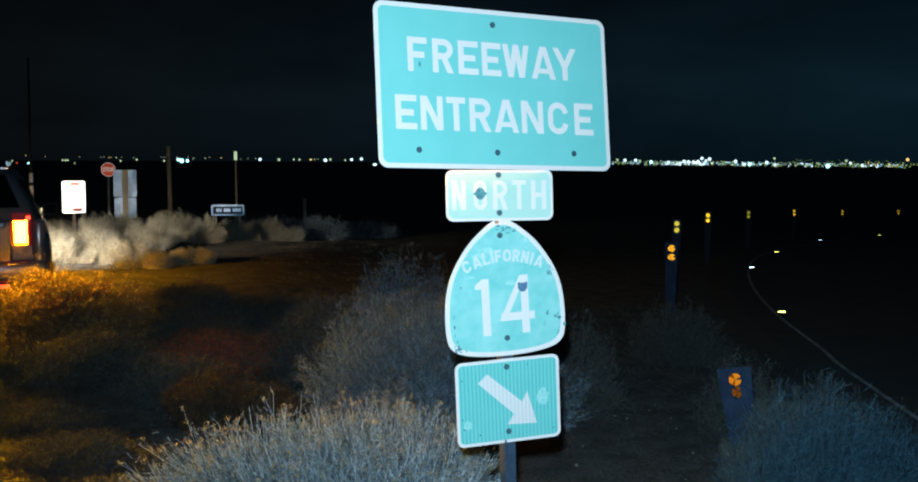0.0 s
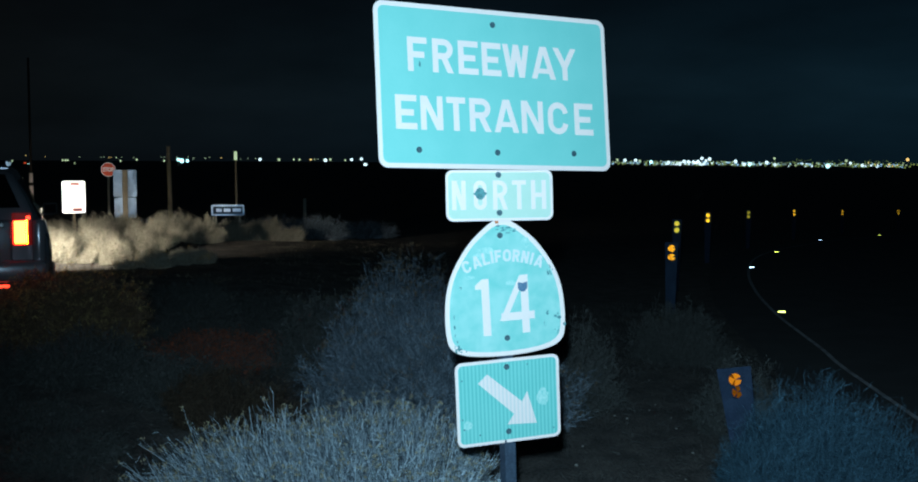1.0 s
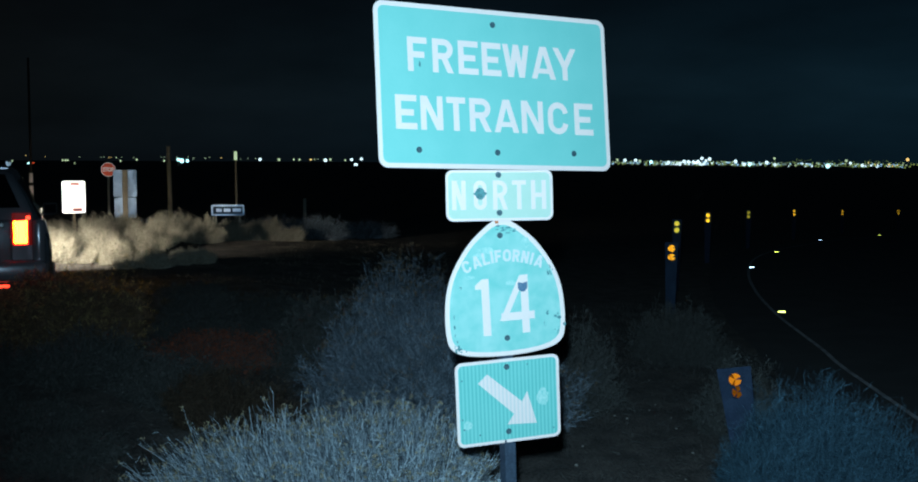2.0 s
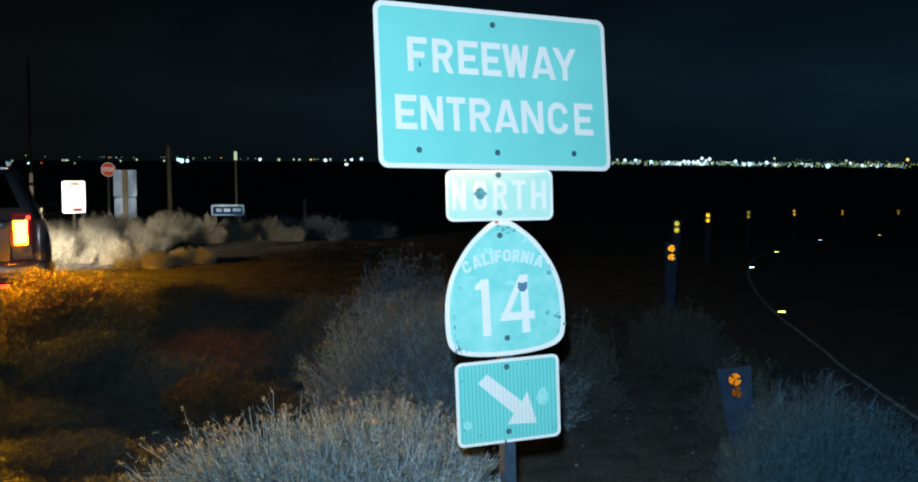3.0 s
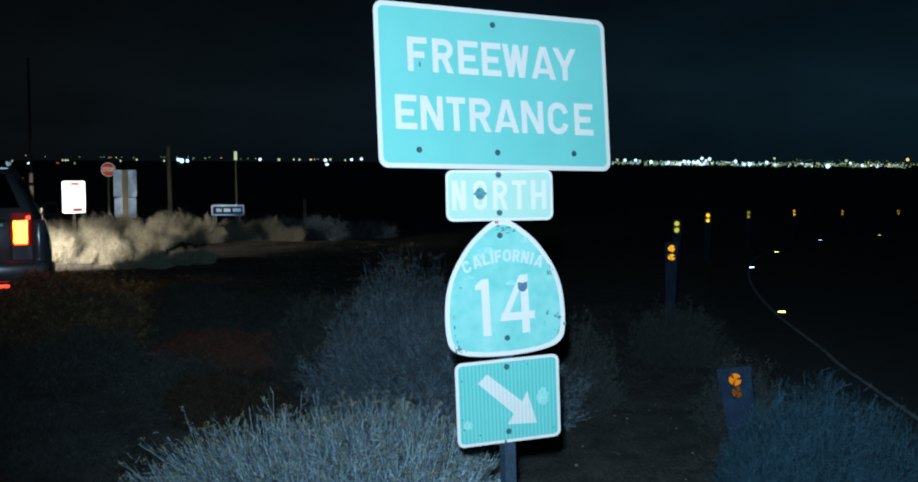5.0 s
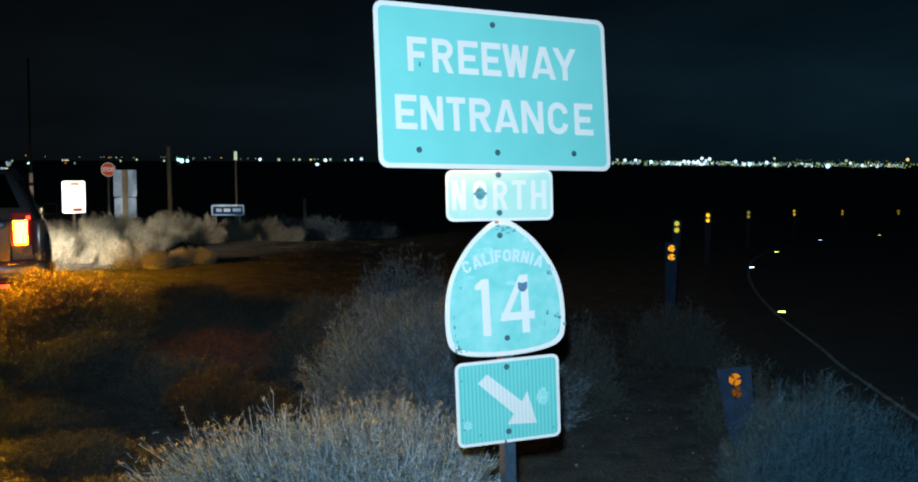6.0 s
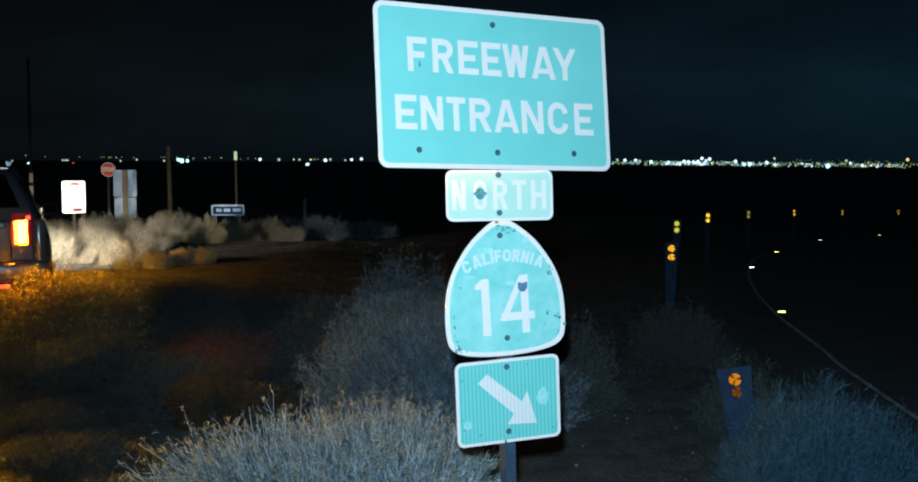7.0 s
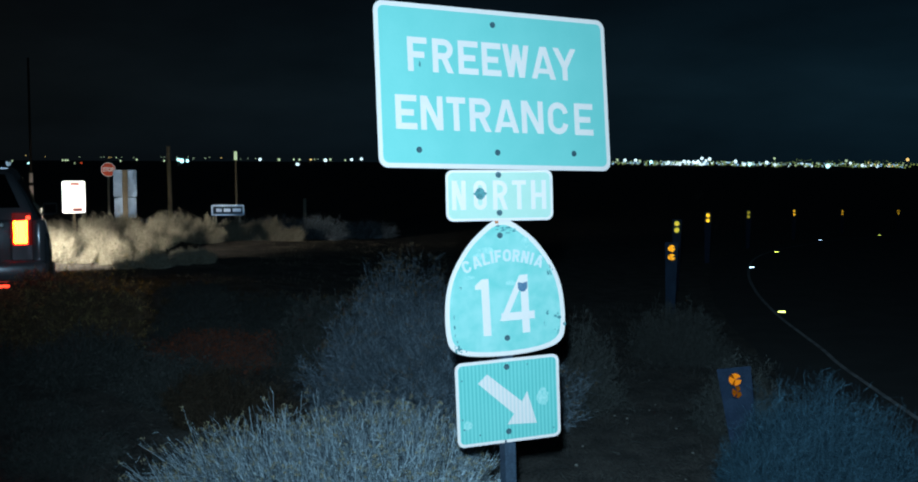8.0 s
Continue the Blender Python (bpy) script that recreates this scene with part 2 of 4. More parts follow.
def slab(outline, y0, y1):
    """An outline in x, z, as a sheet from depth y0 (its face) to y1."""
    bm = bmesh.new()
    front = [bm.verts.new((x, y0, z)) for x, z in outline]
    back = [bm.verts.new((x, y1, z)) for x, z in outline]
    bm.faces.new(front)
    bm.faces.new(back[::-1])
    k = len(outline)
    for i in range(k):
        bm.faces.new((front[i], back[i], back[(i + 1) % k], front[(i + 1) % k]))
    bmesh.ops.recalc_face_normals(bm, faces=bm.faces[:])
    return bm


def rounded(w, h, r, n=6):
    out = []
    for cx, cz, a0 in ((w / 2 - r, h / 2 - r, 0), (-w / 2 + r, h / 2 - r, 90), (-w / 2 + r, -h / 2 + r, 180), (w / 2 - r, -h / 2 + r, 270)):
        for i in range(n + 1):
            a = radians(a0 + 90 * i / n)
            out.append((cx + r * math.cos(a), cz + r * math.sin(a)))
    return out


def lettering(text, x0, x1, z0, z1, y, material, parent, name="lettering", bold=0.03):
    """Raised letters that fill the box x0..x1, z0..z1 of a plate's face."""
    cu = bpy.data.curves.new(name, "FONT")
    cu.body, cu.size, cu.offset, cu.extrude, cu.resolution_u, cu.space_character = text, 1.0, bold, 0.02, 4, 1.0
    tmp = new(name, cu)
    me = bpy.data.meshes.new_from_object(tmp.evaluated_get(bpy.context.evaluated_depsgraph_get()))
    bpy.data.objects.remove(tmp)
    bpy.data.curves.remove(cu)
    co = np.array([v.co[:] for v in me.vertices])
    lo, hi = co.min(0), co.max(0)
    for v in me.vertices:
        u, w = (v.co.x - lo[0]) / (hi[0] - lo[0]), (v.co.y - lo[1]) / (hi[1] - lo[1])
        v.co = (x0 + u * (x1 - x0), y - (0.0006 if v.co.z > 0 else 0.0), z0 + w * (z1 - z0))
    me.materials.clear()
    me.materials.append(material)
    ob = new(name, me)
    ob.parent = parent
    return ob


def sheet(bm, outline, y0, y1):
    """Adds a flat piece with the given x, z outline and its rim."""
    front = [bm.verts.new((x, y0, z)) for x, z in outline]
    back = [bm.verts.new((x, y1, z)) for x, z in outline]
    bm.faces.new(front)
    k = len(outline)
    for i in range(k):
        bm.faces.new((front[i], back[i], back[(i + 1) % k], front[(i + 1) % k]))


def band(path, width, closed=False):
    """Four-cornered pieces along a centre line in x, z."""
    k = len(path)
    sides = []
    for i in range(k):
        a = path[(i - 1) % k] if closed or i else path[i]
        b = path[(i + 1) % k] if closed or i < k - 1 else path[i]
        dx, dz = b[0] - a[0], b[1] - a[1]
        n = math.hypot(dx, dz)
        ox, oz = -dz / n * width / 2, dx / n * width / 2
        sides.append(((path[i][0] + ox, path[i][1] + oz), (path[i][0] - ox, path[i][1] - oz)))
    return [[sides[i][0], sides[i][1], sides[(i + 1) % k][1], sides[(i + 1) % k][0]] for i in range(k if closed else k - 1)]


def highway_letter(ch, x0, x1, z0, z1, y, s, material, parent, name="letter"):
    """One rounded road-sign letter of even strokes s wide, raised on a plate's face."""
    w, h, cx = x1 - x0, z1 - z0, (x0 + x1) / 2
    lf, rt, bt, tp, md = x0 + s / 2, x1 - s / 2, z0 + s / 2, z1 - s / 2, z0 + h * 0.49
    pieces = []

    def bar(xa, za, xb, zb):
        k = s * math.hypot(xb - xa, zb - za) / abs(zb - za) / 2
        pieces.append([[(xa - k, za), (xa + k, za), (xb + k, zb), (xb - k, zb)]])

    def beam(xa, xb, z):
        pieces.append([[(xa, z - s / 2), (xb, z - s / 2), (xb, z + s / 2), (xa, z + s / 2)]])

    def arc(ax, az, r, a0, a1, n=10, rz=None):
        return [(ax + r * math.cos(radians(a0 + (a1 - a0) * i / n)), az + (rz or r) * math.sin(radians(a0 + (a1 - a0) * i / n))) for i in range(n + 1)]

    if ch in "EFHLNRIP":
        bar(cx if ch == "I" else lf, z0, cx if ch == "I" else lf, z1)
    if ch in "EF":
        beam(x0, x1, tp), beam(x0, x0 + 0.86 * w, md)
    if ch in "EL":
        beam(x0, x1, bt)
    if ch in "HN":
        bar(rt, z0, rt, z1)
    if ch == "H":
        beam(x0, x1, md)
    if ch == "N":
        bar(lf + 0.1 * s, z1, rt - 0.1 * s, z0)
    if ch == "T":
        beam(x0, x1, tp), bar(cx, z0, cx, z1)
    if ch == "A":
        bar(lf, z0, cx - 0.1 * s, z1), bar(rt, z0, cx + 0.1 * s, z1)
        pieces.append([[(x0 + 0.20 * w, z0 + 0.17 * h), (x1 - 0.20 * w, z0 + 0.17 * h), (x1 - 0.25 * w, z0 + 0.32 * h), (x0 + 0.25 * w, z0 + 0.32 * h)]])
    if ch == "W":
        bar(lf, z1, x0 + 0.29 * w, z0), bar(cx, z1, x0 + 0.29 * w, z0), bar(cx, z1, x1 - 0.29 * w, z0), bar(rt, z1, x1 - 0.29 * w, z0)
    if ch == "Y":
        bar(cx, z0, cx, z0 + 0.5 * h), bar(cx, z0 + 0.40 * h, lf, z1), bar(cx, z0 + 0.40 * h, rt, z1)
    if ch in "RP":
        r = (tp - md) / 2
        pieces.append(band([(x0, tp)] + arc(rt - r, (tp + md) / 2, r, 90, -90) + [(x0, md)], s))
    if ch == "R":
        bar(x0 + 0.52 * w, md, rt, z0)
    if ch in "CO":
        r = (rt - lf) / 2
        top, low = tp - r, bt + r
        if ch == "O":
            pieces.append(band(arc(cx, top, r, 0, 180) + arc(cx, low, r, 180, 360), s, True))
        else:
            pieces.append(band(arc(cx, top, r, 5, 180) + arc(cx, low, r, 180, 355), s))
    if ch == "4":
        xs = x1 - 0.26 * w
        bar(xs, z0, xs, z1)
        beam(x0 + 0.05 * w, x1, z0 + 0.30 * h)
        pieces.append([[(x0, z0 + 0.24 * h), (x0 + 0.19 * w, z0 + 0.24 * h), (xs + s * 0.3, z1), (xs - s / 2 - 0.02 * w, z1)]])
    bm = bmesh.new()
    for i, group in enumerate(pieces):
        for piece in group:
            sheet(bm, piece, y - 0.0006 - 0.00008 * i, y)
    bmesh.ops.recalc_face_normals(bm, faces=bm.faces[:])
    return part(name, bm, material, parent)


# ---- ground, road ----


def step(a, b, x):
    t = min(1.0, max(0.0, (x - a) / (b - a)))
    return t * t * (3 - 2 * t)


EDGE = [(3.2, -6.0), (3.45, 4.0), (3.83, 9.9), (4.03, 11.6), (4.32, 14.2), (4.80, 17.0), (5.50, 19.9), (6.6, 23.2), (8.5, 27.2), (11.2, 31.6), (14.6, 35.0), (20.0, 38.4), (40.0, 44.0)]


def edge_curve():
    """Smooth points along the left edge of the ramp."""
    out = []
    for i in range(len(EDGE) - 1):
        p0, p1, p2, p3 = (Vector(EDGE[max(0, min(len(EDGE) - 1, k))]) for k in (i - 1, i, i + 1, i + 2))
        for s in range(10):
            t = s / 10
            out.append(0.5 * (2 * p1 + (p2 - p0) * t + (2 * p0 - 5 * p1 + 4 * p2 - p3) * t * t + (3 * p1 - p0 - 3 * p2 + p3) * t ** 3))
    out.append(Vector(EDGE[-1]))
    return out


CURVE = edge_curve()
CX, CY = np.array([p.x for p in CURVE]), np.array([p.y for p in CURVE])


def base_z(y):
    if y < 20:
        return 0.0
    if y < 68:
        return -0.025 * (y - 20) * step(18, 30, y)
    if y < 700:
        return -1.2 - 0.4 * (y - 68) / 632
    return -1.6 - 4.4 * min(1.0, (y - 700) / 800)


def ground_z(x, y):
    z = base_z(y) + 0.2 * step(-1.6, -3.6, x) * step(6, 11, y) * (1 - step(24, 34, y))
    d = float(np.min((CX - x) ** 2 + (CY - y) ** 2)) ** 0.5
    inside = x > np.interp(y, CY, CX)
    rough = 0.0 if inside else step(0.3, 2.0, d)
    if y < 90 and rough:
        z += rough * (0.05 * noise.noise((x * 0.5, y * 0.5, 0.0)) + 0.025 * noise.noise((x * 1.9, y * 1.9, 3.0)))
    return z - (0.05 if inside else 0.05 * (1 - step(0.0, 0.6, d)))


def spaced(lo, hi, near, n):
    t = np.linspace(-1, 1, n)
    s = np.sinh(t * near) / np.sinh(near)
    return np.where(s < 0, -s * lo, s * hi)


gx = spaced(-3500, 3500, 7.5, 221)
gy = np.concatenate([np.linspace(-60, -3, 12), np.linspace(-2, 40, 170), 40 + 4400 * np.linspace(0.02, 1, 60) ** 3])
gv = [(x, y, ground_z(x, y)) for y in gy for x in gx]
nx = len(gx)
gf = [(j * nx + i, j * nx + i + 1, (j + 1) * nx + i + 1, (j + 1) * nx + i) for j in range(len(gy) - 1) for i in range(nx - 1)]
ground = tagged(part_np("ground", gv, gf, M_DIRT), "flat dry brown desert dirt reaching the horizon", "ground", kind="structure")
for p_ in ground.data.polygons:
    p_.use_smooth = True

tang = [(CURVE[min(i + 1, len(CURVE) - 1)] - CURVE[max(i - 1, 0)]).normalized() for i in range(len(CURVE))]
rv, rf = [], []
for p, t in zip(CURVE, tang):
    nrm = Vector((t.y, -t.x))
    for o, dz in ((-1.3, -0.06), (-0.40, 0.03), (2.0, 0.05), (5.0, 0.06), (8.2, 0.03), (8.25, -0.04)):
        q = p + nrm * o
        rv.append((q.x, q.y, base_z(q.y) + dz))
for i in range(len(CURVE) - 1):
    for k in range(5):
        rf.append((i * 6 + k, i * 6 + k + 1, i * 6 + k + 7, i * 6 + k + 6))
tagged(part_np("road", rv, rf, M_ASPHALT), "dark asphalt freeway ramp curving away", "road", kind="structure")
lv, lf = [], []
for p, t in zip(CURVE, tang):
    nrm = Vector((t.y, -t.x))
    for o in (-0.024, 0.024):
        q = p + nrm * o
        lv.append((q.x, q.y, base_z(q.y) + 0.041))
lf = [(2 * i, 2 * i + 1, 2 * i + 3, 2 * i + 2) for i in range(len(CURVE) - 1)]
tagged(part_np("edge_line", lv, lf, M_LINE), "worn white painted edge line on the ramp", "road marking", kind="structure")

# ---- shrubs ----


def tubes(P, R):
    """Three-sided tapering twigs along the centre lines P (n, k, 3) with radii R (n, k)."""
    n, k, _ = P.shape
    d = P[:, -1] - P[:, 0]
    d /= np.linalg.norm(d, axis=1, keepdims=True) + 1e-9
    u = np.cross(d, np.array([0.31, 0.83, 0.17]))
    u /= np.linalg.norm(u, axis=1, keepdims=True) + 1e-9
    v = np.cross(d, u)
    rings = [P + R[..., None] * (math.cos(a) * u + math.sin(a) * v)[:, None, :] for a in (0.0, 2.094, 4.189)]
    V = np.stack(rings, 2).reshape(-1, 3)
    i = (np.arange(n)[:, None, None] * k + np.arange(k - 1)[None, :, None]) * 3
    s = np.arange(3)[None, None, :]
    F = np.stack([i + s, i + (s + 1) % 3, i + 3 + (s + 1) % 3, i + 3 + s], -1).reshape(-1, 4)
    return V, F


def slivers(C, D, L, Wd, rng):
    """Narrow folded leaves at C along D."""
    n = len(C)
    side = np.cross(D, rng.normal(size=(n, 3)))
    side /= np.linalg.norm(side, axis=1, keepdims=True) + 1e-9
    mid = C + D * (L * 0.5)[:, None]
    V = np.stack([C, mid + side * Wd[:, None], C + D * L[:, None], mid - side * Wd[:, None]], 1).reshape(-1, 3)
    return V, np.arange(4 * n).reshape(n, 4)


def shrub(x, y, hw, h, seed, stems=500, twigs=4, leaves=3, thick=0.0022, leaf=0.028, spread=1.0, mats=None, label="", squash=1.0, heads=0.5, flat=0.0, scatter=0.65, fuzzy=False, ragged=0.055, clumps=0, full=2.0):
    """A dense dry desert shrub: fanned stems, side twigs with narrow leaves, seed heads at the tips."""
    rng = np.random.default_rng(seed)
    mt, ml, mh = mats or (M_TWIG, M_LEAF, M_HEAD)
    az = rng.uniform(0, 2 * np.pi, stems)
    # tips spread over a lumpy dome; a share of them inside it
    c = rng.uniform(0.02, 1, stems) ** (1.0 - flat)
    if clumps:
        # tips gather in rounded puffs with gaps between them
        puff = rng.integers(0, clumps, stems)
        paz, pc = rng.uniform(0, 2 * np.pi, clumps), rng.uniform(0.10, 0.92, clumps)
        az = paz[puff] + rng.normal(0, 0.30, stems) / np.sqrt(1.05 - pc[puff] ** 2)
        c = np.clip(pc[puff] + rng.normal(0, 0.13, stems), 0.02, 0.999)
    lump = 1 + 0.10 * np.sin(az * 3 + rng.uniform(0, 6) + 4 * c) + 0.08 * np.sin(az * 7 + rng.uniform(0, 6) - 9 * c) + 0.06 * np.sin(az * 13 + 15 * c) + rng.normal(0, ragged, stems)
    deep = np.where(rng.uniform(0, 1, stems) < 0.45, rng.uniform(0.5, 0.97, stems), 1.0) * lump
    if clumps:
        deep = (rng.uniform(0.62, 1.06, clumps)[puff]) * np.where(rng.uniform(0, 1, stems) < 0.35, rng.uniform(0.7, 0.97, stems), 1.0) * (1 + rng.normal(0, ragged, stems))
    s_ = (1 - np.minimum(c, 0.999) ** full) ** (1 / full)
    tip = np.stack([hw * s_ * np.cos(az) * deep, hw * s_ * np.sin(az) * squash * deep, h * (0.04 + 0.96 * c) * deep], 1)
    b = np.stack([tip[:, 0] * 0.25, tip[:, 1] * 0.25, np.full(stems, -0.05)], 1) + rng.normal(0, 0.03, (stems, 3)) * [1, 1, 0]
    t = np.linspace(0, 1, 6)[None, :, None]
    if fuzzy:
        tip *= 0.90
    bulge = b + (tip - b) * (np.array([0.72, 0.72, 0.50]) if fuzzy else np.array([0.98, 0.98, 0.40])) + rng.normal(0, 0.07 * hw, (stems, 3))
    P = (1 - t) ** 2 * b[:, None] + 2 * t * (1 - t) * bulge[:, None] + t ** 2 * tip[:, None]
    P[:, 1:-1] += rng.normal(0, 0.010, (stems, 4, 3))
    R = thick * (0.6 if fuzzy else 1.0) * np.linspace(2.0, 0.6, 6)[None, :] * rng.uniform(0.7, 1.4, (stems, 1))
    SV, SF = tubes(P, R)
    # side twigs on the outer half
    n = stems * twigs
    s = np.repeat(np.arange(stems), twigs)
    at = rng.uniform(0.5 if fuzzy else 0.35, 0.999, n)
    k = np.minimum((at * 5).astype(int), 4)
    fr = (at * 5 - k)[:, None]
    o = P[s, k] * (1 - fr) + P[s, k + 1] * fr
    d = P[s, k + 1] - P[s, k]
    d /= np.linalg.norm(d, axis=1, keepdims=True) + 1e-9
    d = d + rng.normal(0, scatter, (n, 3)) + [0, 0, 0.35]
    d /= np.linalg.norm(d, axis=1, keepdims=True)
    ln = rng.uniform(0.05, 0.13, n) * (0.5 + 0.5 * h) * spread
    e = o + d * ln[:, None]
    m = (o + e) / 2 + rng.normal(0, 0.008, (n, 3))
    TP = np.stack([o, m, e], 1)
    TV, TF = tubes(TP, thick * np.array([0.9, 0.75, 0.5])[None, :] * rng.uniform(0.7, 1.3, (n, 1)))
    V, F = np.concatenate([SV, TV]), np.concatenate([SF, TF + len(SV)])
    ob = empty("desert_shrub", Matrix.Translation((x, y, ground_z(x, y))))
    tagged(part_np("twig_mass", V.tolist(), F.tolist(), mt, ob), kind="stuff")
    nl = n * leaves
    q = np.repeat(np.arange(n), leaves)
    f = rng.uniform(0.1, 1.0, nl)[:, None]
    c = o[q] * (1 - f) + e[q] * f
    ld = d[q] + rng.normal(0, 0.6, (nl, 3))
    ld /= np.linalg.norm(ld, axis=1, keepdims=True)
    LV, LF = slivers(c, ld, rng.uniform(0.5, 1.2, nl) * leaf, rng.uniform(0.5, 1.2, nl) * leaf * 0.075 + thick * 0.25, rng)
    tagged(part_np("foliage", LV.tolist(), LF.tolist(), ml, ob), kind="stuff")
    ends = tip[rng.uniform(0, 1, stems) < heads]
    if len(ends):
        q = np.repeat(np.arange(len(ends)), 9)
        hd = rng.normal(0, 1, (len(q), 3)) + [0, 0, 0.8]
        hd /= np.linalg.norm(hd, axis=1, keepdims=True)
        hc = ends[q] + rng.normal(0, 0.012, (len(q), 3))
        HV, HF = slivers(hc, hd, rng.uniform(0.5, 1.1, len(q)) * leaf * 0.8, np.full(len(q), leaf * 0.13), rng)
        tagged(part_np("seed_head_mass", HV.tolist(), HF.tolist(), mh, ob), kind="stuff")
    return tagged(ob, label, "shrub", "desert shrubs")


def rabbitbrush(x, y, left, right, depth, h, seed, stems=2600, label=""):
    """A broad brush of upright pale stems that fork and fork again, lower to one side, with seed heads on some tips."""
    rng = np.random.default_rng(seed)
    az = np.where(rng.uniform(0, 1, stems) < 0.68, rng.uniform(0.5, 1.5, stems), rng.uniform(-0.5, 0.5, stems)) * np.pi
    c = rng.uniform(0.05, 1, stems) ** 0.85
    s_ = (1 - np.minimum(c, 0.999) ** 2.4) ** (1 / 2.4)
    deep = np.where(rng.uniform(0, 1, stems) < 0.4, rng.uniform(0.6, 0.95, stems), 1.0) * (1 + 0.05 * np.sin(az * 5 + 7 * c) + rng.normal(0, 0.05, stems))
    wide = np.where(np.cos(az) < 0, left, right)
    tip = np.stack([wide * s_ * np.cos(az), depth * s_ * np.sin(az), h * (0.05 + 0.95 * c)], 1) * deep[:, None]
    foot = tip * [0.62, 0.62, 0.0] + rng.normal(0, 0.03, (stems, 3)) * [1, 1, 0] - [0, 0, 0.04]
    # main stems, to the fork
    t = np.linspace(0, 1, 5)[None, :, None]
    fork = foot + (tip - foot) * rng.uniform(0.55, 0.80, (stems, 1))
    bend = foot + (fork - foot) * [0.75, 0.75, 0.45] + rng.normal(0, 0.012, (stems, 3))
    P = (1 - t) ** 2 * foot[:, None] + 2 * t * (1 - t) * bend[:, None] + t ** 2 * fork[:, None]
    V0, F0 = tubes(P, 0.0017 * np.linspace(1.3, 0.85, 5)[None, :] * rng.uniform(0.6, 1.4, (stems, 1)))
    # three branches from each fork
    n = stems * 3
    q = np.repeat(np.arange(stems), 3)
    span = np.linalg.norm(tip - fork, axis=1)[q]
    end = tip[q] + rng.normal(0, 0.42, (n, 3)) * span[:, None] * [1, 1, 0.6]
    mid = (fork[q] + end) / 2 + (end - fork[q]) * [0.14, 0.14, -0.10] + rng.normal(0, 0.012, (n, 3))
    B = np.stack([fork[q], mid, end], 1)
    V1, F1 = tubes(B, 0.0014 * np.array([1.0, 0.9, 0.7])[None, :] * rng.uniform(0.6, 1.5, (n, 1)))
    # short forked twigs towards the ends
    m = n * 4
    q2 = np.repeat(np.arange(n), 4)
    f = rng.uniform(0.25, 1.0, m)[:, None]
    o = np.where(f < 0.5, B[q2, 0] * (1 - 2 * f) + B[q2, 1] * 2 * f, B[q2, 1] * (2 - 2 * f) + B[q2, 2] * (2 * f - 1))
    d = B[q2, 2] - B[q2, 0]
    d /= np.linalg.norm(d, axis=1, keepdims=True) + 1e-9
    d = d + rng.normal(0, 0.60, (m, 3)) + [0, 0, 0.30]
    d /= np.linalg.norm(d, axis=1, keepdims=True)
    e = o + d * rng.uniform(0.02, 0.065, (m, 1))
    V2, F2 = tubes(np.stack([o, (o + e) / 2 + rng.normal(0, 0.003, (m, 3)), e], 1), 0.0011 * np.array([1.0, 0.9, 0.7])[None, :] * rng.uniform(0.6, 1.4, (m, 1)))
    ob = empty("desert_shrub", Matrix.Translation((x, y, ground_z(x, y))))
    for nm, Vs, Fs in (("stem_mass", V0, F0), ("branch_mass", V1, F1), ("twig_mass", V2, F2)):
        tagged(part_np(nm, Vs.tolist(), Fs.tolist(), M_TWIG, ob), kind="stuff")
    q3 = rng.integers(0, m, m // 2)
    LV, LF = slivers(o[q3] + (e - o)[q3] * rng.uniform(0, 1, (len(q3), 1)), d[q3] + rng.normal(0, 0.3, (len(q3), 3)), rng.uniform(0.010, 0.026, len(q3)), rng.uniform(0.0010, 0.0022, len(q3)), rng)
    tagged(part_np("foliage", LV.tolist(), LF.tolist(), M_LEAF, ob), kind="stuff")
    ends = end[(rng.uniform(0, 1, n) < 0.30) & (deep[q] > 0.93) & (c[q] > 0.45)]
    q4 = np.repeat(np.arange(len(ends)), 10)
    hd = rng.normal(0, 1, (len(q4), 3)) + [0, 0, 0.8]
    hd /= np.linalg.norm(hd, axis=1, keepdims=True)
    HV, HF = slivers(ends[q4] + rng.normal(0, 0.007, (len(q4), 3)), hd, rng.uniform(0.009, 0.020, len(q4)), np.full(len(q4), 0.0030), rng)
    tagged(part_np("seed_head_mass", HV.tolist(), HF.tolist(), M_HEAD, ob), kind="stuff")
    return tagged(ob, label, "shrub", "desert shrubs")


FALLOFF = (M_FALLOFF_TWIG, M_FALLOFF_LEAF, M_DHEAD)
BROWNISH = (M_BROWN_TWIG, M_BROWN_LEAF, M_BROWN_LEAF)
SHADE_TONED = (M_SHADE_TWIG, M_SHADE_LEAF, M_SHADE_TWIG)
HEADLIT = (M_HEADLIT_TWIG, M_HEADLIT_LEAF, M_HEAD)
TAIL_GLOW = (M_SHADE_TWIG, M_TAIL_GLOW_LEAF, M_TAIL_GLOW_LEAF)
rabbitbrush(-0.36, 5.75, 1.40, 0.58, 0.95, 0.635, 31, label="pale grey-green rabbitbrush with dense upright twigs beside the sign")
shrub(-0.16, 8.6, 1.20, 1.08, 12, 4400, 12, 2, 0.0015, 0.022, spread=0.8, ragged=0.03, mats=FALLOFF, label="large rounded grey shrub with dry brown tips behind the sign", scatter=1.15, fuzzy=True, heads=0.25)
